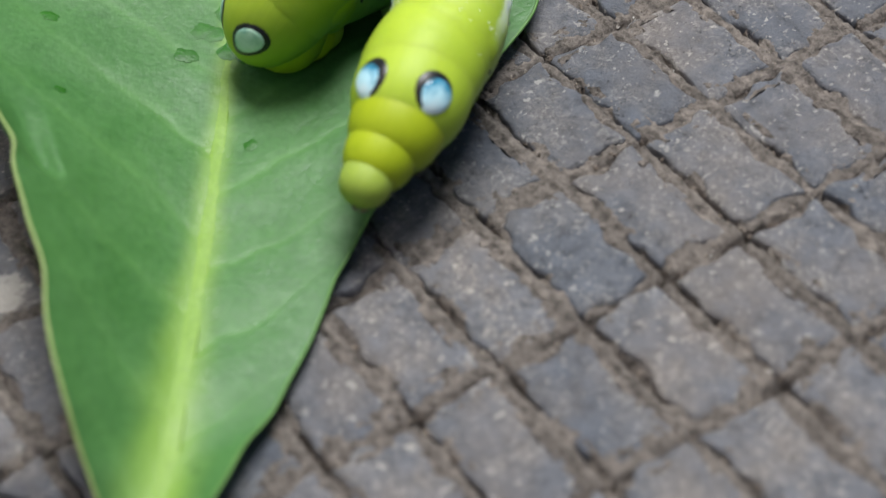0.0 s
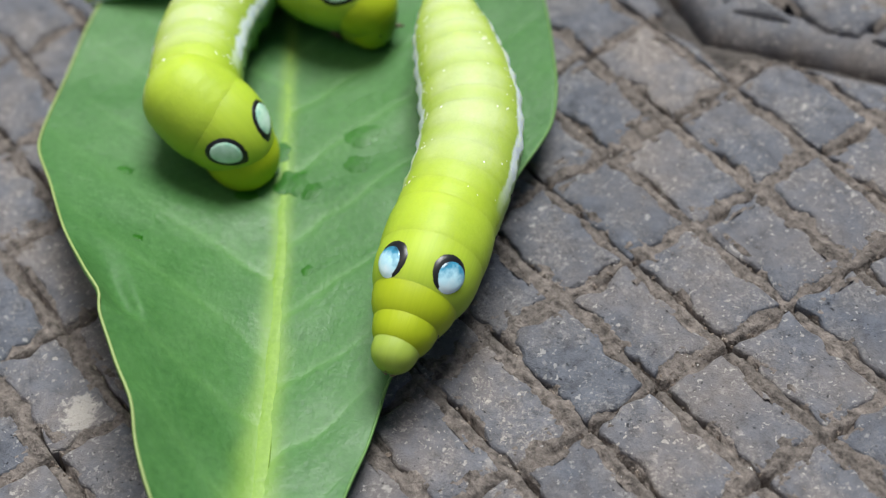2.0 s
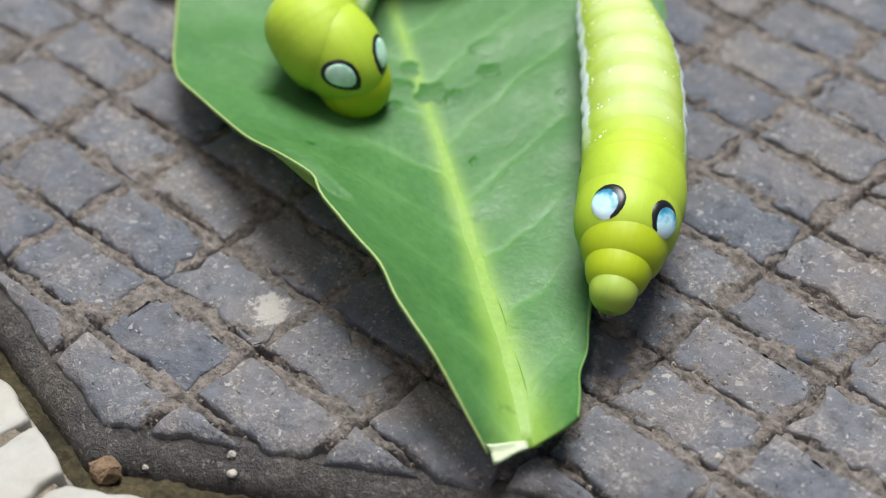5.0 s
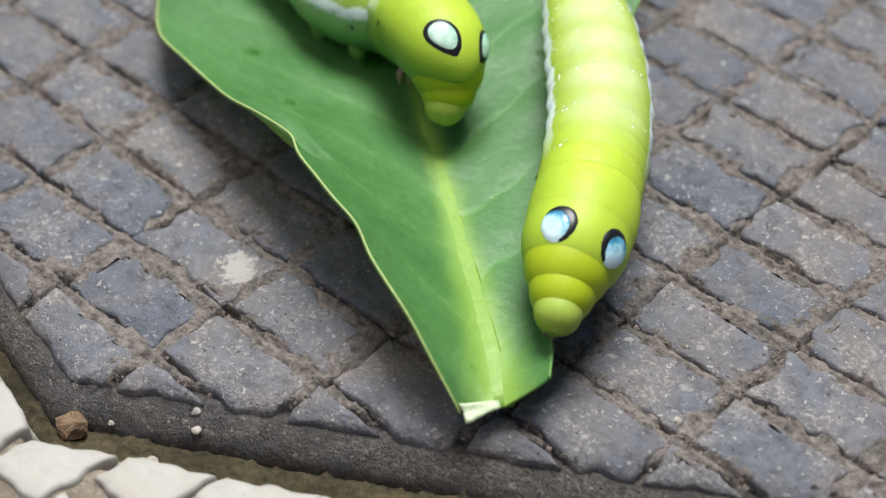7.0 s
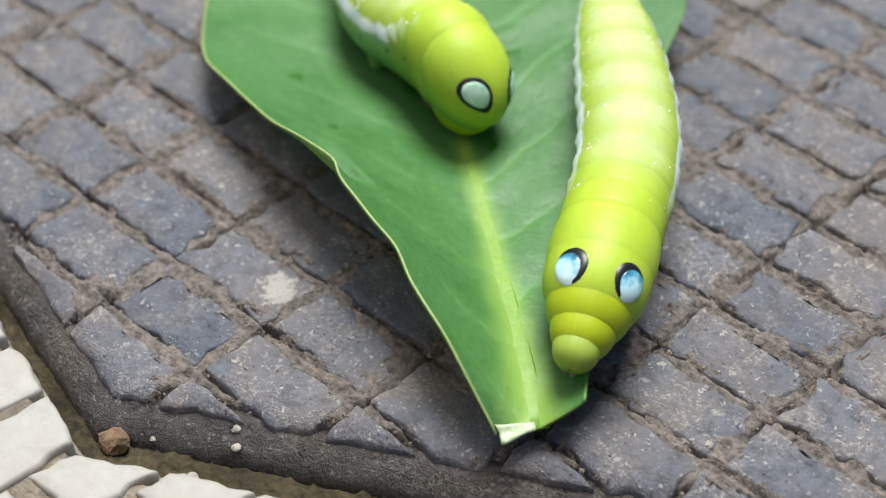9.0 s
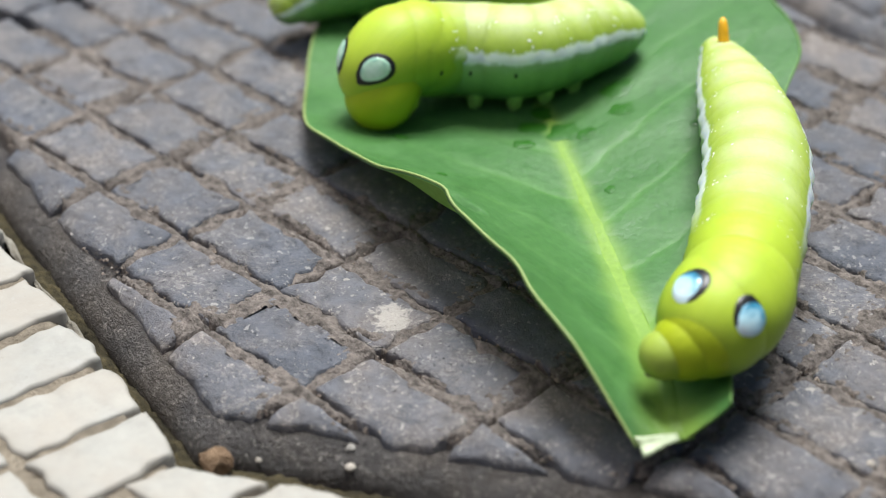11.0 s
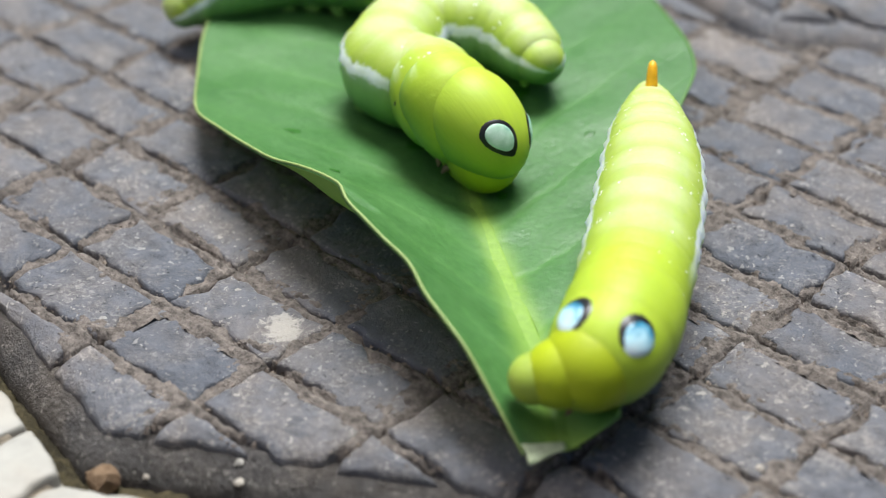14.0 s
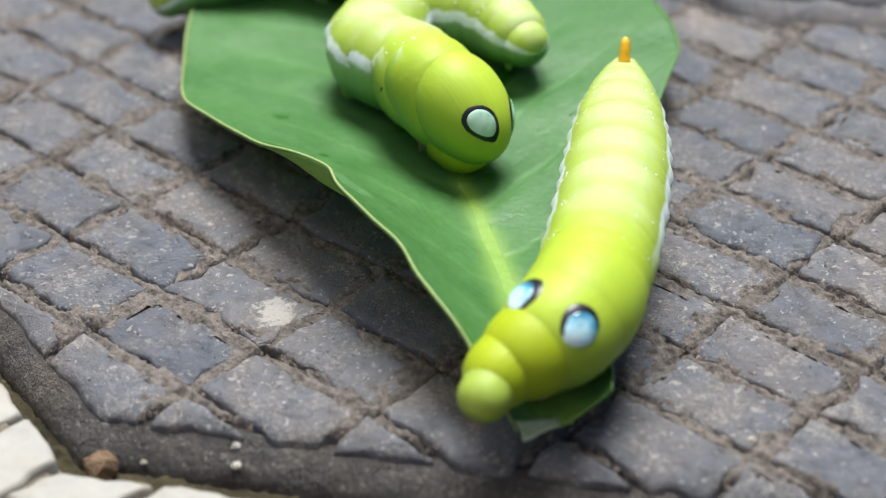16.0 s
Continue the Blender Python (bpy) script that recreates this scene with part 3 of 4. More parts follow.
def vein_at(s, v):
    """How strongly a side vein marks the leaf at a place, 0 to 1, and how near the midrib it is."""
    a = abs(v)
    width = smooth_at(s, LEFT if v < 0 else RIGHT)
    run = s - 0.75 * a * width * (1 - 0.3 * a) - 0.75 * a * a * a + 0.22 * n3(s * 0.8, v * 1.6, 8) + 0.07 * n3(s * 3, v * 5, 18)
    shift = 0.0 if v < 0 else 0.45
    phase = (run + shift) / 0.98
    off = abs(phase - round(phase)) * 0.98
    mark = math.exp(-((off / (0.055 - 0.02 * a)) ** 2)) * (1 - 0.75 * a) * (0.7 + 0.5 * n3(s * 0.8, v, 2))
    fine = 0.28 * math.exp(-((abs(((run + shift) * 3.1 + 4 * v) % 1 - 0.5) / 0.1) ** 2)) * (0.5 + n3(s * 2, v * 4, 6)) * (1 - a)
    broad = 0.3 * math.exp(-((off / 0.2) ** 2)) * (1 - 0.8 * a)
    near = a * width / (0.075 + 0.2 * math.exp(-s / 3.0)) * (1 + 0.25 * n3(s * 3, v * 3, 5))
    return max(0.0, min(1.0, mark + max(0.0, fine) + broad)), math.exp(-near ** 2.5) * (0.62 + 0.38 * math.exp(-s / 2.0)) * (1 if s < 8 else max(0, 1 - (s - 8) / 4))


def build_leaf():
    leaf = new("leaf")
    tagged(leaf, "broad fresh green leaf with pale midrib and torn base", "leaf")
    rows, cols = 300, 130
    grid = [(12.98 * (a / rows) ** 1.1, -1 + 2 * b / cols) for a in range(rows + 1) for b in range(cols + 1)]
    marks = [vein_at(*g) for g in grid]
    verts = [leaf_point(s, v, -0.007 * m[0]) for (s, v), m in zip(grid, marks)]
    faces = [(a * (cols + 1) + b, a * (cols + 1) + b + 1, (a + 1) * (cols + 1) + b + 1, (a + 1) * (cols + 1) + b) for a in range(rows) for b in range(cols)]
    blade = mesh_object("blade", scaled(verts), faces, [BLADE, UNDERSIDE], leaf)
    for name, k in (("vein", 0), ("rib", 1)):
        blade.data.attributes.new(name, "FLOAT", "POINT").data.foreach_set("value", [m[k] for m in marks])
    thick = blade.modifiers.new("thickness", "SOLIDIFY")
    thick.thickness, thick.offset, thick.material_offset = 0.03 * U, -1, 1
    path = [(12.6 * k / 60, 0.0) for k in range(61)]
    v, f = strip(path, [0.012 + 0.11 * (1 - k / 60) ** 1.6 for k in range(61)], 0.13, 12, 0.006)
    mesh_object("midrib", scaled(v), f, RIB, leaf, "raised yellow-green midrib")
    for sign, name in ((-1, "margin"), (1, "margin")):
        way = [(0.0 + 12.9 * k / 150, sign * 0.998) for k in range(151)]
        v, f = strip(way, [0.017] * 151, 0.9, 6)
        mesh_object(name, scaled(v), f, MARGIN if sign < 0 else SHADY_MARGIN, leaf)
    # the torn white base: a short tongue past the blade
    tongue = []
    for r in range(7):
        for q in range(11):
            n = -0.38 + 0.36 * q / 10
            reach = 0.13 * max(0.0, 1 - (n + 0.38) / 0.4) ** 1.2 + 0.03 * n3(n * 9, 1, 2)
            s = 0.06 - (0.06 + reach) * r / 6
            x, y, z = leaf_point(max(s, 0.0), n / (LEFT[0] if n < 0 else RIGHT[0]) * 0.98, 0.014)
            over = max(0.0, -s)
            tongue.append((x - LEAF_WAY[0] * over, y - LEAF_WAY[1] * over, z - 0.16 * over - 0.012 * (r == 6)))
    fs = [(r * 11 + q, r * 11 + q + 1, (r + 1) * 11 + q + 1, (r + 1) * 11 + q) for r in range(6) for q in range(10)]
    end = mesh_object("cut_end", scaled(tongue), fs, CUT, leaf, "pale torn leaf base")
    slab = end.modifiers.new("thickness", "SOLIDIFY")
    slab.thickness, slab.offset = 0.035 * U, 0
    return leaf


leaf = build_leaf()


def blotch(s, v, size, stretch, seed, parent):
    rng = random.Random(seed)
    ring = []
    for k in range(36):
        t = 2 * math.pi * k / 36
        r = size * (1 + 0.5 * n3(math.cos(t) * 1.2, math.sin(t) * 1.2, seed * 3.3) + 0.2 * n3(math.cos(t) * 4, math.sin(t) * 4, seed * 1.7))
        ring.append((s + r * math.cos(t) * stretch, v + r * math.sin(t) / 2.6))
    verts = [leaf_point(a, b, 0.004) for a, b in ring] + [leaf_point(s, v, 0.02)]
    mesh_object("wet_patch", scaled(verts), [(k, (k + 1) % 36, 36) for k in range(36)], WET, parent, "dark wet chewed patch")


for s, v, size, stretch, seed in ((5.94, 0.29, 0.2, 1.0, 1), (5.33, 0.04, 0.21, 1.2, 2), (5.55, -0.08, 0.17, 0.9, 3), (5.2, 0.12, 0.13, 1.3, 4), (5.52, 0.28, 0.17, 1.0, 5), (5.19, -0.16, 0.13, 0.9, 8),
                                  (4.3, -0.66, 0.075, 0.8, 6), (5.43, -0.66, 0.09, 1.0, 7), (5.83, -0.02, 0.15, 1.1, 9), (4.09, 0.15, 0.09, 1.0, 10), (4.9, 0.6, 0.07, 1.0, 11)):
    blotch(s, v, size * 0.85, stretch, seed, leaf)


# ---- the larvae ----
Segment = collections.namedtuple("Segment", "part at radius half")
PLAN = (
    Segment("head", 0.030, 0.24, 1.1), Segment("thorax_segment", 0.086, 0.335, 1.15), Segment("thorax_segment", 0.15, 0.445, 1.15),
    Segment("thorax_segment", 0.225, 0.54, 1.3), Segment("abdomen_segment", 0.325, 0.54, 1.2), Segment("abdomen_segment", 0.42, 0.545, 1.15),
    Segment("abdomen_segment", 0.515, 0.55, 1.2), Segment("abdomen_segment", 0.605, 0.545, 1.2), Segment("abdomen_segment", 0.69, 0.52, 1.15),
    Segment("abdomen_segment", 0.772, 0.465, 1.2), Segment("abdomen_segment", 0.848, 0.37, 1.2), Segment("abdomen_segment", 0.915, 0.265, 1.1),
    Segment("tail_segment", 0.955, 0.19, 1.35))
FOLDS = [k + 0.5 for k in range(3, 11)]
BODY = sorted([float(k) for k in range(len(PLAN))] + FOLDS)


def segment_at(k, tail=None):
    """The plan of ring k; a half number is the fold of skin between two rings."""
    i = int(k)
    a, b = (PLAN[j]._replace(radius=tail[j - 9]) if tail and j > 8 else PLAN[j] for j in (i, min(i + 1, len(PLAN) - 1)))
    if k == i:
        return a
    return Segment("skin_fold", (a.at + b.at) / 2, (a.radius + b.radius) / 2 * (1.03 if k == 3.5 else 0.995), 1.2)


def profile(x, half, power=5.0, taper=0.0):
    """The radius of a segment at x, full in the middle and drawn in at both ends."""
    k = min(1.0, abs(x) / (half if x > 0 else min(half, 1.2)))
    power = power if x > 0 else min(power, 3.0)
    return max(0.0, 1 - k**power) ** 0.5 * (1 - 0.05 * k * k) * (1 - taper * x / half)


def on_segment(x, turn, half, out=0.0, power=5.0, taper=0.0, belly=0.9):
    """A place on a segment's skin: turn is the angle from the back, in degrees."""
    r, a = profile(x, half, power, taper) + out, radians(turn)
    z = r * math.cos(a)
    return x, r * math.sin(a), z * (belly if z < 0 else 0.97)


def segment_mesh(k, plan, rng, half, dots, power, taper):
    verts, faces, index, lat, run = [], [], [], [], []
    around, along = 40, 20
    for a in range(along + 1):
        x = -half * math.cos(math.pi * a / along) * 0.999
        for b in range(around):
            turn = 360 * b / around
            p = on_segment(x, turn, half, 0.0, power, taper, 1.12 if 4 < k < 11 else 0.95)
            # small lobes of skin along the pale side band
            lobe = 0.03 * max(0.0, 1 - abs(math.cos(radians(turn)) - 0.16) / 0.2) * (1 + math.sin(x * 9 + k * 2.1)) if k > 4 else 0.0
            verts.append((p[0], p[1] * (1 + lobe), p[2]))
            lat.append(math.cos(radians(turn)))
            run.append(plan.at if k <= 3 else max(0.225, plan.at - x * plan.radius / 6.3))
    for a in range(along):
        for b in range(around):
            faces.append((a * around + b, a * around + (b + 1) % around, (a + 1) * around + (b + 1) % around, (a + 1) * around + b))
            index.append(0)
    for side in (-1, 1):
        for q in range(dots):
            turn = side * (70 - 48 * rng.random() ** 1.9)
            x = (rng.gauss(-0.28, 0.1) if rng.random() < 0.7 else rng.uniform(-0.5, 0.4)) * half
            size = rng.choice((0.014, 0.02, 0.024, 0.03))
            base = len(verts)
            r = profile(x, half, power, taper)
            for w in range(7):
                t = 2 * math.pi * w / 7
                verts.append(on_segment(x + size * math.cos(t), turn + math.degrees(size * math.sin(t) / r), half, 0.004, power, taper))
            verts.append(on_segment(x, turn, half, 0.016, power, taper))
            faces += [(base + w, base + (w + 1) % 7, base + 7) for w in range(7)]
            index += [1] * 7
            lat += [0.5] * 8
            run += [plan.at] * 8
    return verts, faces, index, lat, run


def skin_marks(ob, verts, lat, run):
    """Where each place of the skin lies on the whole body: along it, from belly to back, and from ring middle to fold."""
    centres = [p.at for p in PLAN[3:]]
    gaps = [b - a for a, b in zip(centres, centres[1:])]
    fold = []
    for r in run:
        i = min(range(len(centres)), key=lambda j: abs(centres[j] - r))
        fold.append(min(1.0, abs(centres[i] - r) / (0.5 * gaps[min(i, len(gaps) - 1)])))
    for name, values in (("run", run), ("lat", lat), ("fold", fold)):
        ob.data.attributes.new(name, "FLOAT", "POINT").data.foreach_set("value", values)
    place = [c for r, h, v in zip(run, lat, verts) for c in (r * 11.0, h, v[1])]
    ob.data.attributes.new("skin_place", "FLOAT_VECTOR", "POINT").data.foreach_set("vector", place)


def patch(name, x, turn, half, rx, ra, out, mat, parent, label="", dome=0.02, power=5.0, taper=0.0, slant=0.0):
    """An oval spot that hugs a segment's skin; slant turns its front end towards the midline."""
    r = profile(x, half, power, taper)
    rings, n = 6, 26
    verts = [on_segment(x, turn, half, out + dome, power, taper)]
    for k in range(1, rings + 1):
        for q in range(n):
            t, g = 2 * math.pi * q / n, k / rings
            lean = math.copysign(radians(slant), turn)
            u, w = rx * math.cos(t), ra * math.sin(t)
            u, w = u * math.cos(lean) + w * math.sin(lean), w * math.cos(lean) - u * math.sin(lean)
            verts.append(on_segment(x + u * g, turn + math.degrees(w * g / r), half, out + dome * (1 - g * g) - (0.03 if k == rings else 0), power, taper))
    faces = [(0, 1 + q, 1 + (q + 1) % n) for q in range(n)]
    faces += [(1 + (k - 1) * n + q, 1 + k * n + q, 1 + k * n + (q + 1) % n, 1 + (k - 1) * n + (q + 1) % n) for k in range(1, rings) for q in range(n)]
    return mesh_object(name, verts, faces, mat, parent, label)


def tapered(points, radii, sides=9):
    verts, faces = [], []
    for k, p in enumerate(points):
        a, b = Vector(points[max(k - 1, 0)]), Vector(points[min(k + 1, len(points) - 1)])
        d = (b - a).normalized()
        u = d.cross(Vector((0, 1, 0.3))).normalized()
        w = d.cross(u)
        for q in range(sides):
            t = 2 * math.pi * q / sides
            verts.append(tuple(Vector(p) + radii[k] * (u * math.cos(t) + w * math.sin(t))))
    n = len(points)
    for k in range(n - 1):
        faces += [(k * sides + q, k * sides + (q + 1) % sides, (k + 1) * sides + (q + 1) % sides, (k + 1) * sides + q) for q in range(sides)]
    faces += [tuple(range(sides))[::-1], tuple(range((n - 1) * sides, n * sides))]
    return verts, faces


Eyes = collections.namedtuple("Eyes", "iris forward turn length width inner shift power slant reach")
BLUE_EYES = Eyes(BLUE_IRIS, 0.42, 36, 0.37, 0.36, 0.82, 0.05, 2.8, 0, 1.3)
GREEN_EYES = Eyes(GREEN_IRIS, 0.56, 43, 0.46, 0.35, 0.76, 0.0, 2.1, 36, 1.4)


def build_larva(label, base, girth, eyes, seed, tail=None, horned=True):
    """A hawk-moth larva; every ring of the body, and every fold between two rings, is a rigid part of its own."""
    larva = new("caterpillar")
    tagged(larva, label, "caterpillar", "caterpillars on the leaf")
    larva.location = Vector(base) * U
    rng, rings = random.Random(seed), []
    for k in BODY:
        plan = segment_at(k, tail)
        half = eyes.reach if k == 3 else plan.half
        power, taper = (eyes.power, 0.0) if k == 3 else (2.9, (0.06, 0.09, 0.08)[int(k)]) if k < 3 else (3.0, 0.0)
        verts, faces, index, lat, run = segment_mesh(k, plan, rng, half, 11 if 3 < k < 11 and k == int(k) else 0, power, taper)
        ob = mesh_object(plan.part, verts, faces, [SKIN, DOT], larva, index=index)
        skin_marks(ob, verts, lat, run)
        ob.scale = (plan.radius * girth * U,) * 3
        if k == 3:
            for side in (-1, 1):
                spot = patch("eyespot", eyes.forward * half, side * eyes.turn, half, eyes.length, eyes.width, 0.012, BLACK, ob, "black-ringed eyespot", 0.02, power, 0.0, eyes.slant)
                patch("eyespot_center", eyes.forward * half + eyes.shift, side * (eyes.turn + 75 * eyes.shift), half, eyes.length * eyes.inner, eyes.width * eyes.inner, 0.03, eyes.iris, spot,
                      "pale shining eyespot center", 0.03, power, 0.0, eyes.slant)
        if k in (1, 2, 3):
            for side in (-1, 1):
                v, f = tapered([(0.1, side * 0.42, -0.7), (0.16, side * 0.46, -0.95), (0.26, side * 0.38, -1.14)], [0.11, 0.08, 0.03])
                mesh_object("leg", v, f, LEG, ob, "short dusky pink leg")
        if k in (1, 4, 5, 6, 7, 8, 9, 10):
            for side in (-1, 1):
                patch("spiracle", 0.05, side * 98, half, 0.035, 0.085, 0.008, BLACK, ob, "small black breathing hole", 0.01)
        if k in (6, 7, 8, 9, 12):
            for side in (-1, 1):
                v, f = tapered([(0.0, side * 0.45, -0.55), (0.0, side * 0.5, -0.9), (0.02, side * 0.46, -1.12), (0.03, side * 0.42, -1.22)], [0.28, 0.2, 0.17, 0.13], 12)
                mesh_object("proleg", v, f, PROLEG, ob)
        if k == 11 and horned:
            v, f = tapered([(-0.3, 0, 0.7), (-0.4, 0, 0.95), (-0.52, 0, 1.25), (-0.66, 0, 1.55), (-0.78, 0, 1.72), (-0.84, 0, 1.78)], [0.3, 0.25, 0.22, 0.2, 0.14, 0.05], 14)
            mesh_object("horn", v, f, HORN, ob, "short orange tail horn")
        if k == 0:
            for side in (-1, 1):
                v, f = tapered([(0.62, side * 0.3, -0.45), (0.85, side * 0.2, -0.62), (0.95, side * 0.08, -0.7)], [0.16, 0.12, 0.05])
                mesh_object("mandible", v, f, LEG, ob)
        rings.append(ob)
    return larva, rings


BLUNT = (0.5, 0.46, 0.4, 0.3)
right_larva = build_larva("fat lime-green caterpillar with pale blue eyespots, crawling down the leaf", (1.5, 3.0, 0.4), 1.0, BLUE_EYES, 11)
left_larva = build_larva("plump lime-green caterpillar with green ringed eyespots, feeding on the leaf", (-1.5, 3.0, 0.4), 0.96, GREEN_EYES, 12, BLUNT, False)
back_larva = build_larva("lime-green caterpillar resting across the back of the leaf", (-3.5, 4.5, 0.4), 0.95, GREEN_EYES, 13, BLUNT, False)


# ---- grit ----
def pebble(name, label, x, y, z, size, mat, seed):
    bm = bmesh.new()
    bmesh.ops.create_icosphere(bm, subdivisions=2, radius=1)
    for v in bm.verts:
        v.co *= 1 + 0.35 * n3(v.co.x * 1.3 + seed, v.co.y * 1.3, v.co.z * 1.3) + 0.12 * n3(v.co.x * 3 + seed, v.co.y * 3, v.co.z * 3)
        v.co = Vector((v.co.x, v.co.y, v.co.z * 0.7)) * size * U
    me = bpy.data.meshes.new(name)
    bm.to_mesh(me)
    bm.free()
    me.materials.append(mat)
    ob = new(name, me)
    ob.location = (x * U, y * U, z * U)
    return tagged(ob, label, "pebble", "loose grit on the paving")


pebble("pebble", "small pale stone chip on the slab rim", 0.78, -1.78, -0.175, 0.046, GRIT, 1)
pebble("pebble", "small pale stone chip on the slab rim", 0.89, -1.89, -0.27, 0.05, GRIT, 2)
pebble("pebble", "tiny white chip lying in a joint", 4.35, 1.2, -0.01, 0.045, GRIT, 3)
pebble("pebble", "white chip in the gap between slabs", 0.87, -2.44, -0.27, 0.07, GRIT, 4)
pebble("pebble", "tiny pale chip on the slab rim", 0.17, -2.37, -0.33, 0.03, GRIT, 6)
pebble("pebble", "tiny pale chip on the slab rim", -0.58, -2.42, -0.28, 0.035, GRIT, 7)
pebble("clod", "crumb of brown earth at the slab corner", -0.1, -2.65, -0.33, 0.16, CLOD, 5)


# ---- movement ----
def glide(points, n=120):
    """Evenly spaced places along a smooth curve through the points, prolonged past its end, and its length."""
    p = [Vector(q) for q in points]
    p = [2 * p[0] - p[1]] + p + [2 * p[-1] - p[-2]]
    out = []
    for i in range(1, len(p) - 2):
        for k in range(20):
            t = k / 20
            out.append(0.5 * (2 * p[i] + (p[i + 1] - p[i - 1]) * t + (2 * p[i - 1] - 5 * p[i] + 4 * p[i + 1] - p[i + 2]) * t * t + (3 * p[i] - p[i - 1] - 3 * p[i + 1] + p[i + 2]) * t**3))
    return out + [p[-2]]


def place_on(curve, d):
    for a, b in zip(curve, curve[1:]):
        step = (b - a).length
        if d <= step:
            return a + (b - a) * (d / max(step, 1e-9))
        d -= step
    return curve[-1] + (curve[-1] - curve[-2]).normalized() * d


TUCKED = ((-0.3, -0.5, 70), (-0.15, -0.42, 50), (0.02, -0.3, 25))


def ring_poses(points, length, base, full, neck, roll, tuck):
    """A pose for every ring of a larva whose back line runs through the points, head first; with a
    tuck, in degrees, the line begins at the swollen ring, which bows down over the drawn-in head."""
    curve = glide(points)
    run = sum((b - a).length for a, b in zip(curve, curve[1:]))
    if full:
        length = run
    poses = []
    for k in BODY:
        plan = segment_at(k)
        share = plan.at * neck if k < 4 else PLAN[3].at * neck + (plan.at - PLAN[3].at) * (1 - PLAN[3].at * neck) / (1 - PLAN[3].at)
        if tuck is not None:
            share = max(0.0, plan.at - PLAN[3].at) if full is False else max(0.0, plan.at - PLAN[3].at) / (1 - PLAN[3].at)
        d = share * length
        c = place_on(curve, d)
        ahead = (place_on(curve, max(0.0, d - 0.22)) - place_on(curve, d + 0.22)).normalized()
        if tuck is not None and k < 4:
            back, fall, more = TUCKED[int(k)] if k < 3 else (0.0, 0.0, 0.0)
            back += (0.3, 0.32, 0.26, 0.0)[int(k)] * max(0.0, min(1.0, (37 - tuck) / 9))
            ahead = ((curve[0] - place_on(curve, 0.3)) * Vector((1, 1, 0))).normalized()
            c = c + ahead * back + Vector((0, 0, fall))
            ahead = ahead * math.cos(radians(tuck + more)) - Vector((0, 0, math.sin(radians(tuck + more))))
        elif tuck is not None and k < 5:
            bow = radians(tuck * (5 - k) / 2.6)
            flat = (ahead * Vector((1, 1, 0))).normalized()
            ahead = flat * math.cos(bow) - Vector((0, 0, math.sin(bow)))
        side = Vector((0, 0, 1)).cross(ahead).normalized()
        up = ahead.cross(side)
        lean = radians(roll * float(np.interp(k, (3, 4, 5, 6, 7, 8), (1.0, 0.7, 0.4, 0.2, 0.1, 0.0))))
        side, up = side * math.cos(lean) - up * math.sin(lean), up * math.cos(lean) + side * math.sin(lean)
        m = Matrix((ahead, side, up)).transposed().to_4x4()
        poses.append(Matrix.Translation((c - Vector(base)) * U) @ m)
    return poses


class Crawl:
    def __init__(self, rings, base, length):
        self.rings, self.base, self.length, self.rows = rings, base, length, [[] for _ in rings]

    def at(self, t, *points, full=False, neck=1.0, roll=0.0, tuck=None):
        for rows, m in zip(self.rows, ring_poses(points, self.length, self.base, full, neck, roll, tuck)):
            rows.append((t, m))

    def go(self):
        for rows, ob in zip(self.rows, self.rings):
            walk(ob, rows)


def rocked(roll, shift):
    """The leaf's pose when it is rolled about its midrib and slid sideways."""
    foot = Vector((LEAF_FOOT[0], LEAF_FOOT[1], 0.3)) * U
    slide = Vector((LEAF_SIDE[0], LEAF_SIDE[1], 0)) * (shift * U)
    return Matrix.Translation(foot + slide) @ Matrix.Rotation(radians(roll), 4, Vector((LEAF_WAY[0], LEAF_WAY[1], 0))) @ Matrix.Translation(-foot)


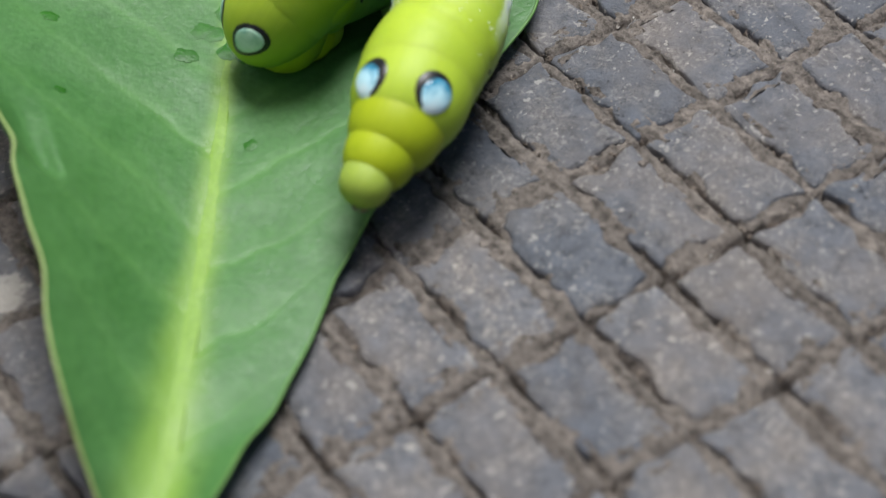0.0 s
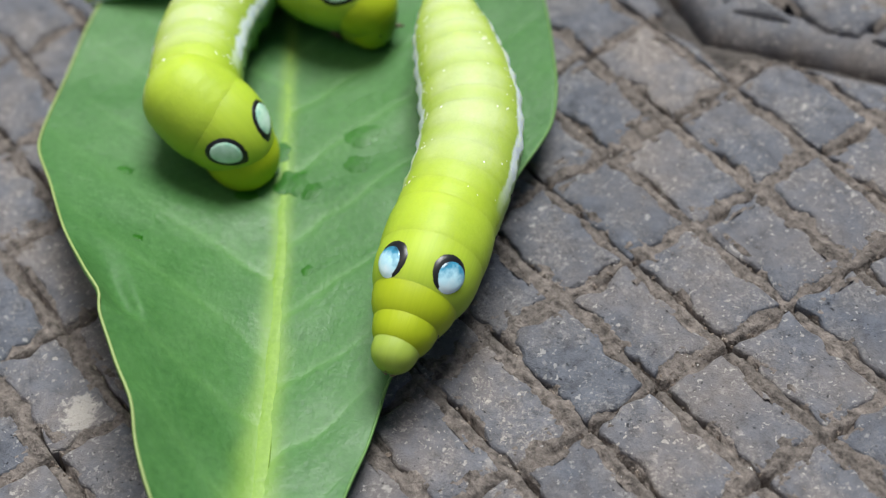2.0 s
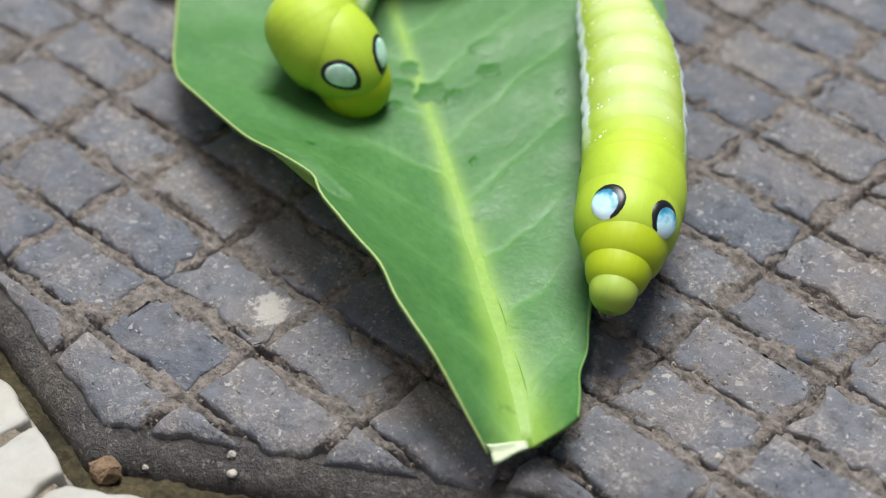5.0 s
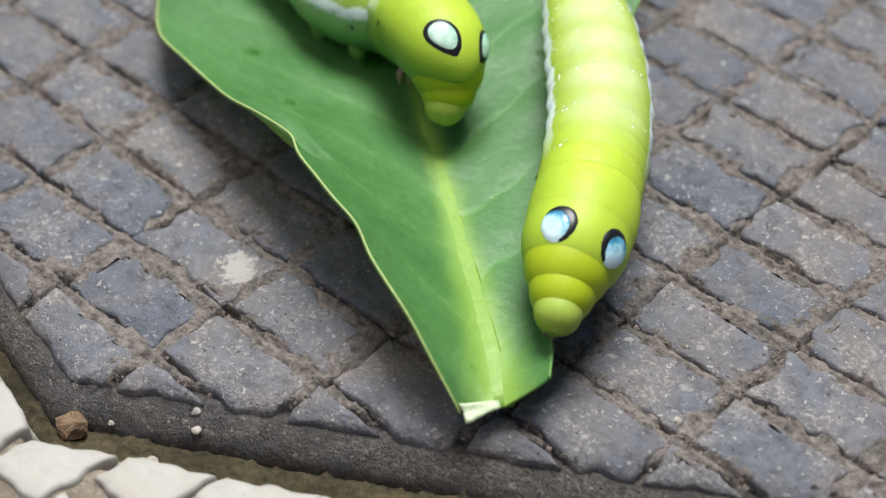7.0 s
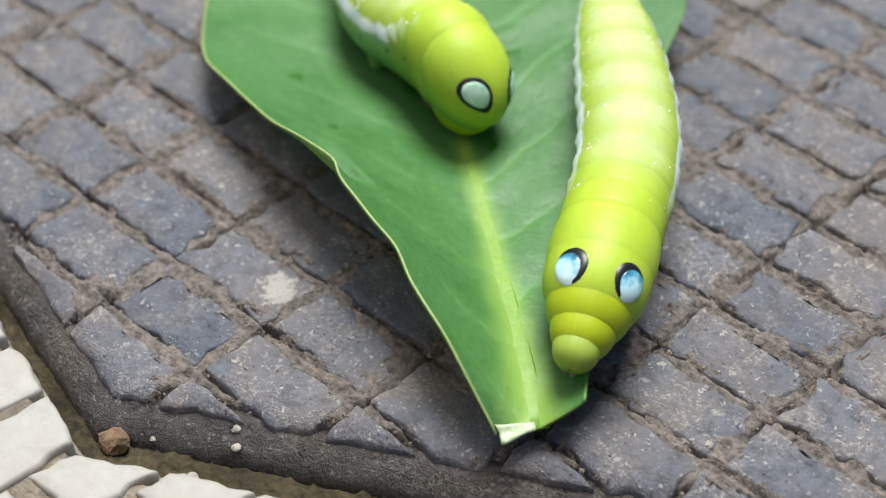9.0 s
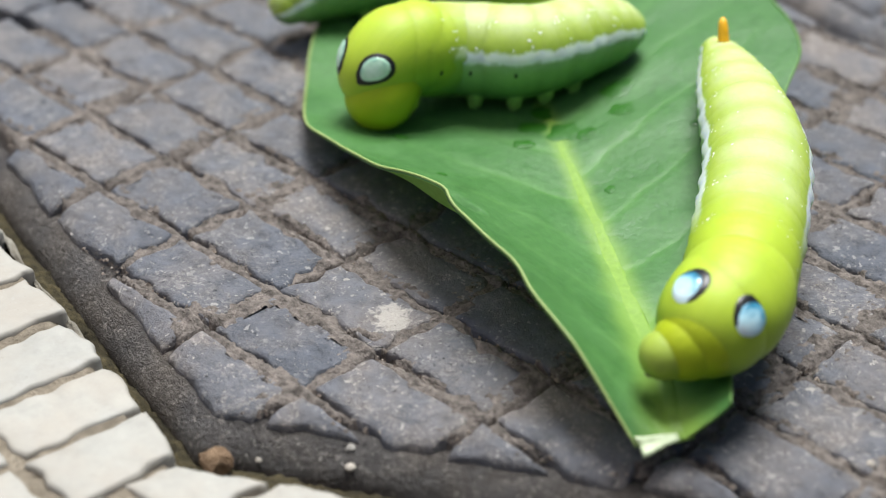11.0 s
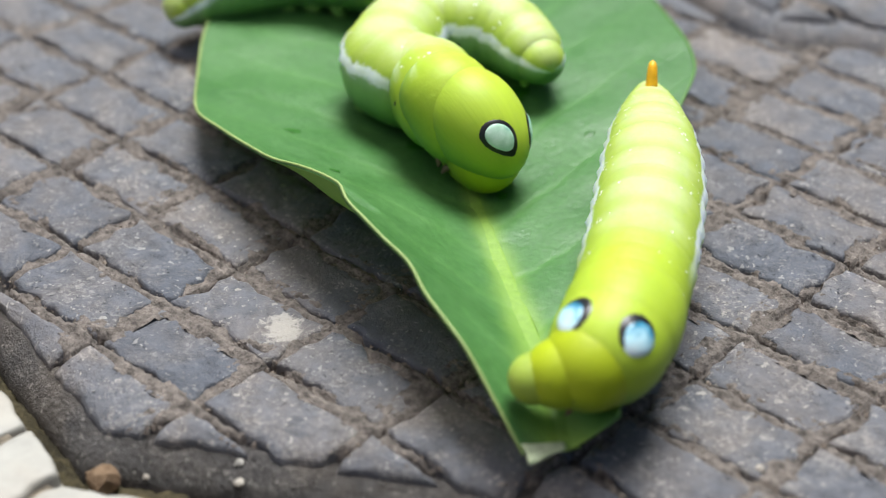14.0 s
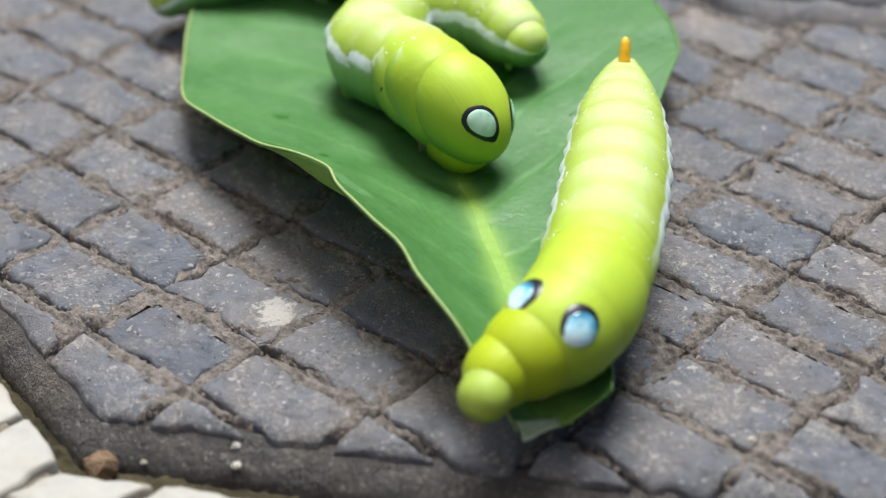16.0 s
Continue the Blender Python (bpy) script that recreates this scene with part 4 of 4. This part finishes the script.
def motions():
    b = Crawl(right_larva[1], (1.5, 3.0, 0.4), 6.3)
    b.at(0.0, (1.40, 2.56, 0.78), (1.23, 2.85, 0.84), (1.03, 3.23, 0.92), (0.68, 3.71, 0.98), (0.05, 4.49, 0.98), (-2.30, 5.85, 0.85), full=True, neck=1.05, roll=4.4)
    b.at(0.5, (1.75, 2.59, 0.78), (1.50, 2.85, 0.84), (1.20, 3.19, 0.92), (0.79, 3.66, 0.98), (0.18, 4.37, 0.98), (-2.30, 5.85, 0.85), full=True, neck=1.16, roll=12.2)
    b.at(1.0, (1.75, 2.38, 0.78), (1.61, 2.65, 0.84), (1.39, 3.16, 0.92), (0.93, 3.71, 0.98), (0.02, 4.71, 0.98), (-1.05, 5.34, 0.98), (-2.30, 5.85, 0.85), full=True, neck=1.15, roll=8.2)
    b.at(1.5, (1.66, 2.35, 0.78), (1.58, 2.66, 0.84), (1.40, 3.17, 0.92), (0.99, 3.74, 0.98), (-0.17, 4.80, 0.98), (-1.70, 5.44, 0.98), (-2.30, 5.85, 0.85), full=True, neck=1.06, roll=2.9)
    b.at(2.0, (1.82, 2.28, 0.78), (1.64, 2.58, 0.84), (1.40, 2.93, 0.92), (1.03, 3.44, 0.98), (0.03, 4.60, 0.98), (-1.41, 5.38, 0.98), (-2.30, 5.85, 0.85), full=True, neck=0.91, roll=7.3)
    b.at(2.5, (2.03, 1.96, 0.78), (1.85, 2.21, 0.84), (1.64, 2.57, 0.92), (1.28, 3.08, 0.98), (0.18, 4.46, 0.98), (-1.45, 5.31, 0.98), (-2.10, 5.80, 0.85), full=True, neck=0.86, roll=9.8)
    b.at(3.0, (1.70, 1.65, 0.78), (1.76, 1.92, 0.84), (1.75, 2.36, 0.92), (1.34, 2.94, 0.98), (0.34, 4.34, 0.98), (-1.27, 5.24, 0.98), (-1.80, 5.70, 0.85), full=True, neck=0.93, roll=12.1)
    b.at(3.5, (2.25, 1.57, 0.78), (2.08, 1.89, 0.84), (1.83, 2.34, 0.92), (1.47, 3.01, 0.98), (0.61, 4.17, 0.98), (-0.94, 5.29, 0.98), (-1.40, 5.60, 0.85), full=True, neck=1.12, roll=6)
    b.at(4.0, (2.52, 1.59, 0.78), (2.31, 1.91, 0.84), (2.07, 2.40, 0.92), (1.75, 3.00, 0.98), (0.64, 4.38, 0.98), (-0.90, 5.56, 0.98), (-0.85, 5.40, 0.85), full=True, neck=1.08, roll=11.9)
    b.at(4.5, (2.65, 1.57, 0.78), (2.48, 1.87, 0.84), (2.26, 2.33, 0.92), (1.81, 3.06, 0.98), (0.70, 4.39, 0.98), (-0.58, 5.45, 0.98), (-0.85, 5.40, 0.85), full=True, neck=1.03, roll=14.2)
    b.at(7.0, (3.11, 0.81, 0.78), (2.95, 1.08, 0.84), (2.76, 1.42, 0.92), (2.45, 2.01, 0.98), (1.63, 3.23, 0.98), (0.40, 4.46, 0.98), (-0.70, 5.35, 0.85), full=True, neck=0.77, roll=21)
    b.at(7.5, (3.19, 0.66, 0.78), (3.03, 0.99, 0.84), (2.81, 1.39, 0.92), (2.52, 2.00, 0.98), (1.72, 3.23, 0.98), (0.27, 4.66, 0.98), (-0.70, 5.35, 0.85), full=True, neck=0.85, roll=20.6)
    b.at(8.0, (3.04, 0.66, 0.78), (2.98, 0.98, 0.84), (2.79, 1.42, 0.92), (2.50, 1.98, 0.98), (1.57, 3.36, 0.98), (0.12, 4.72, 0.98), (-0.70, 5.35, 0.85), full=True, neck=0.83, roll=14.3)
    b.at(8.5, (2.95, 0.65, 0.78), (2.95, 0.98, 0.84), (2.82, 1.39, 0.92), (2.50, 1.93, 0.98), (1.72, 3.16, 0.98), (0.10, 4.77, 0.98), (-0.70, 5.35, 0.85), full=True, neck=0.75, roll=16.3)
    b.at(9.0, (3.10, 0.57, 0.78), (2.96, 0.87, 0.84), (2.76, 1.25, 0.92), (2.47, 1.76, 0.98), (1.65, 3.10, 0.98), (0.20, 4.55, 0.98), (-0.68, 5.35, 0.85), full=True, neck=0.74, roll=8.9)
    b.at(9.5, (2.64, 0.17, 0.78), (2.75, 0.51, 0.84), (2.78, 0.95, 0.92), (2.48, 1.56, 0.98), (1.58, 3.14, 0.98), (0.13, 4.59, 0.98), (-0.62, 5.30, 0.85), full=True, neck=0.78, roll=6)
    b.at(9.7, (2.82, 0.16, 0.78), (2.81, 0.49, 0.84), (2.76, 0.86, 0.92), (2.50, 1.55, 0.98), (1.50, 3.16, 0.98), (0.10, 4.57, 0.98), (-0.56, 5.05, 0.94), full=True, neck=0.76, roll=17.2)
    b.at(12.0, (2.51, 0.28, 0.78), (2.73, 0.40, 0.84), (2.85, 0.72, 0.92), (2.55, 1.56, 0.98), (1.49, 3.25, 0.98), (-0.06, 4.69, 0.98), (-0.52, 5.13, 0.94), full=True, neck=0.61, roll=6.5)
    b.at(12.5, (2.53, 0.01, 0.78), (2.68, 0.16, 0.84), (2.88, 0.57, 0.92), (2.66, 1.39, 0.98), (1.69, 3.02, 0.98), (0.19, 4.48, 0.98), (-0.18, 4.88, 0.94), full=True, neck=0.76, roll=3.4)
    b.at(13.0, (2.46, 0.05, 0.78), (2.61, 0.21, 0.84), (2.86, 0.59, 0.92), (2.61, 1.47, 0.98), (1.73, 2.99, 0.98), (0.38, 4.34, 0.98), (0.06, 4.70, 0.94), full=True, neck=0.79, roll=12.3)
    b.at(13.5, (2.59, -0.17, 0.78), (2.74, 0.03, 0.84), (2.97, 0.44, 0.92), (2.73, 1.31, 0.98), (1.86, 2.85, 0.98), (0.71, 4.25, 0.98), (0.36, 4.62, 0.94), full=True, neck=0.92, roll=14.3)
    b.at(14.0, (2.66, -0.09, 0.78), (2.77, 0.07, 0.84), (3.02, 0.43, 0.92), (2.77, 1.22, 0.98), (1.83, 2.79, 0.98), (0.75, 4.21, 0.98), (0.46, 4.54, 0.94), full=True, neck=0.83, roll=2.8)
    b.at(14.5, (2.40, -0.36, 0.78), (2.54, -0.08, 0.84), (2.78, 0.32, 0.92), (2.60, 1.10, 0.98), (1.69, 2.66, 0.98), (0.76, 4.03, 0.98), (0.43, 4.48, 0.94), full=True, neck=0.91, roll=3.5)
    b.at(15.0, (1.94, -0.34, 0.78), (2.24, -0.12, 0.84), (2.63, 0.31, 0.92), (2.57, 1.14, 0.98), (1.63, 2.75, 0.98), (0.61, 4.21, 0.98), (0.34, 4.59, 0.94), full=True, neck=0.96, roll=3.5)
    b.at(15.5, (2.34, -0.85, 0.78), (2.41, -0.38, 0.84), (2.61, 0.14, 0.92), (2.61, 1.02, 0.98), (1.67, 2.67, 0.98), (0.74, 4.04, 0.98), (0.45, 4.44, 0.94), full=True, neck=1.08, roll=6.5)
    b.at(16.0, (2.81, -0.78, 0.78), (2.70, -0.31, 0.84), (2.77, 0.14, 0.92), (2.69, 0.84, 0.98), (1.90, 2.30, 0.98), (0.70, 4.05, 0.98), (0.34, 4.57, 0.94), full=True, neck=0.94, roll=7.4)
    b.go()
    a = Crawl(left_larva[1], (-1.5, 3.0, 0.4), 4.6)
    a.at(0.0, (-0.98, 3.26, 0.97), (-0.96, 3.56, 1.17), (-1.13, 3.77, 0.93), (-1.09, 4.77, 0.88), roll=-1.1, tuck=43.3)
    a.at(0.3, (-1.18, 3.33, 0.97), (-1.16, 3.63, 1.18), (-1.32, 3.84, 0.93), (-1.28, 4.84, 0.88), roll=-3.8, tuck=43.1)
    a.at(0.5, (-1.02, 3.30, 0.97), (-1.00, 3.60, 1.18), (-1.15, 3.80, 0.93), (-1.09, 4.79, 0.88), roll=-3.4, tuck=43.0)
    a.at(0.6, (-1.00, 3.29, 0.97), (-0.99, 3.58, 1.18), (-1.09, 3.79, 0.93), (-1.03, 4.79, 0.88), roll=-2.0, tuck=43.0)
    a.at(0.7, (-0.54, 3.51, 0.97), (-0.76, 3.73, 1.16), (-1.46, 3.50, 0.93), (-2.33, 3.98, 0.88), roll=-22.7, tuck=25.4)
    a.at(0.8, (-1.36, 2.86, 0.97), (-1.67, 2.96, 1.14), (-2.11, 3.44, 0.93), (-2.97, 3.94, 0.89), roll=28.3, tuck=27.0)
    a.at(0.9, (-1.37, 2.46, 0.97), (-1.69, 2.53, 1.12), (-2.45, 3.25, 0.93), (-3.35, 3.69, 0.90), roll=24.2, tuck=28.7)
    a.at(1.0, (-1.64, 2.44, 0.97), (-1.97, 2.49, 1.11), (-2.71, 3.22, 0.93), (-3.62, 3.64, 0.89), roll=22.6, tuck=29.5)
    a.at(1.2, (-1.89, 2.63, 0.97), (-2.23, 2.64, 1.10), (-3.39, 3.43, 0.93), (-4.31, 3.82, 0.90), roll=10.0, tuck=30.2)
    a.at(1.5, (-2.00, 2.78, 0.97), (-2.34, 2.74, 1.09), (-3.34, 3.36, 0.93), (-3.70, 3.96, 0.93), (-4.21, 4.83, 0.93), roll=-8.3, tuck=28.2)
    a.at(2.0, (-2.02, 2.62, 0.97), (-2.35, 2.58, 1.09), (-3.36, 3.27, 0.93), (-3.80, 3.96, 0.93), (-4.34, 4.80, 0.93), roll=-9.4, tuck=28.4)
    a.at(2.5, (-2.09, 2.38, 0.97), (-2.43, 2.35, 1.08), (-3.17, 3.10, 0.93), (-3.53, 3.79, 0.93), (-4.00, 4.67, 0.93), roll=-10.0, tuck=28.3)
    a.at(3.0, (-2.24, 2.30, 0.97), (-2.58, 2.29, 1.08), (-3.26, 3.09, 0.93), (-3.56, 3.74, 0.93), (-3.98, 4.64, 0.93), roll=-12.1, tuck=27.5)
    a.at(3.5, (-2.15, 2.42, 0.97), (-2.50, 2.46, 1.08), (-3.10, 3.25, 0.93), (-3.29, 3.94, 0.93), (-3.55, 4.91, 0.93), roll=-11.3, tuck=28.4)
    a.at(4.0, (-2.11, 2.38, 0.97), (-2.45, 2.42, 1.07), (-3.12, 3.51, 0.93), (-3.40, 4.28, 0.93), (-3.73, 5.23, 0.93), roll=-12.0, tuck=28.4)
    a.at(4.5, (-2.16, 2.37, 0.97), (-2.50, 2.43, 1.07), (-3.18, 3.61, 0.93), (-3.45, 4.43, 0.93), (-3.77, 5.38, 0.93), roll=-13.4, tuck=28.5)
    a.at(6.8, (0.45, 2.21, 0.70), (0.36, 2.34, 0.80), (0.21, 2.47, 0.95), (-0.12, 2.60, 1.15), (-1.19, 3.15, 0.93), (-1.79, 2.94, 0.93), (-2.46, 3.05, 0.93), neck=0.84, roll=55.6)
    a.at(7.0, (0.20, 2.35, 0.70), (0.13, 2.49, 0.80), (0.00, 2.64, 0.95), (-0.31, 2.81, 1.15), (-1.19, 3.15, 0.93), (-1.79, 2.94, 0.93), (-2.46, 3.05, 0.93), neck=0.84, roll=31.6)
    a.at(7.5, (0.12, 2.23, 0.70), (0.05, 2.38, 0.80), (-0.05, 2.54, 0.95), (-0.39, 2.76, 1.15), (-1.35, 3.11, 0.93), (-2.03, 3.06, 0.93), (-2.75, 3.29, 0.93), neck=0.88, roll=23.5)
    a.at(8.0, (-0.73, 2.74, 1.00), (-1.22, 2.79, 1.00), (-1.28, 2.92, 0.93), (-1.96, 2.87, 0.93), (-2.67, 3.10, 0.93), roll=10.1, tuck=26.3)
    a.at(8.5, (-0.58, 2.80, 1.00), (-1.07, 2.89, 1.00), (-1.29, 2.88, 0.93), (-1.97, 2.91, 0.93), (-2.72, 3.28, 0.93), roll=19.9, tuck=31.1)
    a.at(9.0, (-0.52, 2.82, 1.00), (-1.00, 2.95, 1.00), (-1.34, 3.02, 0.93), (-2.06, 3.09, 0.93), (-2.72, 3.54, 0.93), roll=21.6, tuck=35.6)
    a.at(9.4, (-0.57, 2.72, 1.00), (-1.06, 2.83, 1.00), (-1.34, 3.02, 0.93), (-2.06, 3.09, 0.93), (-2.72, 3.54, 0.93), roll=18.2, tuck=38.9)
    a.at(9.5, (-0.93, 1.57, 0.70), (-1.11, 1.60, 0.80), (-1.29, 1.79, 0.95), (-1.58, 2.12, 1.15), (-1.97, 3.41, 0.93), (-1.62, 4.09, 0.93), (-1.58, 4.73, 0.93), (-1.55, 5.00, 0.85), full=True, neck=1.02, roll=-9.2)
    a.at(9.7, (-2.29, 1.73, 0.70), (-2.50, 1.82, 0.80), (-2.73, 2.01, 0.95), (-2.86, 2.31, 1.15), (-2.50, 2.90, 0.93), (-1.96, 3.45, 0.93), (-1.80, 4.45, 0.93), (-1.75, 5.05, 0.85), full=True, neck=0.98, roll=-11.4)
    a.at(12.0, (-2.72, 2.11, 1.00), (-2.69, 2.61, 1.00), (-2.61, 2.98, 0.93), (-2.01, 3.48, 0.93), (-1.55, 4.24, 0.93), (-1.30, 4.65, 0.85), full=True, roll=0.6, tuck=30.6)
    a.at(12.5, (-2.63, 2.06, 1.00), (-2.63, 2.56, 1.00), (-2.55, 2.93, 0.93), (-1.96, 3.42, 0.93), (-1.53, 4.15, 0.93), (-1.20, 4.60, 0.85), full=True, roll=-3.7, tuck=31.9)
    a.at(12.8, (-2.61, 2.25, 1.00), (-2.60, 2.75, 1.00), (-2.53, 3.08, 0.93), (-1.94, 3.57, 0.93), (-1.56, 4.36, 0.93), (-1.20, 4.60, 0.85), full=True, roll=-2.9, tuck=32.8)
    a.at(13.0, (-2.11, 2.13, 0.70), (-2.36, 2.32, 0.80), (-2.54, 2.55, 0.95), (-2.77, 2.81, 1.15), (-2.37, 3.35, 0.93), (-1.78, 3.85, 0.93), (-1.40, 4.44, 0.93), (-1.20, 4.60, 0.85), full=True, neck=1.16, roll=4.9)
    a.at(13.2, (-0.49, 2.54, 1.00), (-0.99, 2.50, 1.00), (-1.43, 3.09, 0.93), (-2.12, 3.15, 0.93), (-2.40, 4.15, 0.93), (-1.65, 4.48, 0.93), (-0.75, 4.35, 0.85), full=True, roll=-1.6, tuck=24.2)
    a.at(13.5, (-0.42, 2.77, 1.00), (-0.93, 2.81, 1.00), (-1.43, 3.09, 0.93), (-2.12, 3.15, 0.93), (-2.40, 4.15, 0.93), (-1.65, 4.48, 0.93), (-0.75, 4.35, 0.85), full=True, roll=19.5, tuck=28.4)
    a.at(14.0, (-0.42, 2.70, 1.00), (-0.93, 2.75, 1.00), (-1.37, 3.02, 0.93), (-2.03, 3.02, 0.93), (-2.41, 3.97, 0.93), (-1.72, 4.53, 0.93), (-0.72, 4.30, 0.85), full=True, roll=19.0, tuck=33.7)
    a.at(14.5, (-0.43, 2.69, 1.00), (-0.93, 2.75, 1.00), (-1.35, 2.97, 0.93), (-2.05, 3.02, 0.93), (-2.32, 3.87, 0.93), (-1.63, 4.40, 0.93), (-0.72, 4.30, 0.85), full=True, roll=19.6, tuck=35.8)
    a.at(15.0, (-0.43, 2.68, 1.00), (-0.92, 2.74, 1.00), (-1.37, 2.98, 0.93), (-2.04, 3.06, 0.93), (-2.36, 3.94, 0.93), (-1.68, 4.46, 0.93), (-0.72, 4.30, 0.85), full=True, roll=19.9, tuck=35.9)
    a.at(15.5, (-0.43, 2.66, 1.00), (-0.92, 2.73, 1.00), (-1.39, 2.94, 0.93), (-2.07, 3.02, 0.93), (-2.38, 3.91, 0.93), (-1.66, 4.44, 0.93), (-0.72, 4.30, 0.85), full=True, roll=20.7, tuck=37.0)
    a.at(16.0, (-0.43, 2.66, 1.00), (-0.93, 2.73, 1.00), (-1.42, 3.00, 0.93), (-2.05, 3.05, 0.93), (-2.37, 3.96, 0.93), (-1.70, 4.50, 0.93), (-0.72, 4.30, 0.85), full=True, roll=19.5, tuck=36.9)
    a.go()
    c = Crawl(back_larva[1], (-3.5, 4.5, 0.4), 4.6)
    c.at(0.0, (-2.75, 4.82, 0.55), (-2.5, 4.95, 0.65), (-2.55, 4.95, 0.9), (-2.85, 4.85, 1.0), (-3.3, 4.75, 0.95), (-3.9, 4.65, 0.95), (-4.7, 4.2, 0.9), (-5.3, 3.3, 0.7), (-5.4, 2.75, 0.5), full=True)
    c.at(16.0, (-2.75, 4.82, 0.55), (-2.5, 4.95, 0.65), (-2.55, 4.95, 0.9), (-2.85, 4.85, 1.0), (-3.3, 4.75, 0.95), (-3.9, 4.65, 0.95), (-4.7, 4.2, 0.9), (-5.3, 3.3, 0.7), (-5.4, 2.75, 0.5), full=True)
    c.go()
    walk(leaf, [(t, rocked(roll, shift)) for t, roll, shift in ((0.0, 4.0, -0.28), (0.5, 3.5, -0.28), (0.8, 0.4, -0.13), (2.5, -1.7, -0.09), (3.5, -2.0, -0.06), (4.2, -2.6, 0.0), (4.7, -2.8, 0.05), (6.8, -3.4, 0.18),
                (8.0, -3.6, 0.2), (9.2, -3.6, 0.2), (10.2, -8.0, 0.17), (12.5, -8.7, 0.17), (12.9, -8.0, 0.17), (13.5, -3.6, 0.15), (15.0, -3.4, 0.15), (16.0, -3.4, 0.15))])


motions()
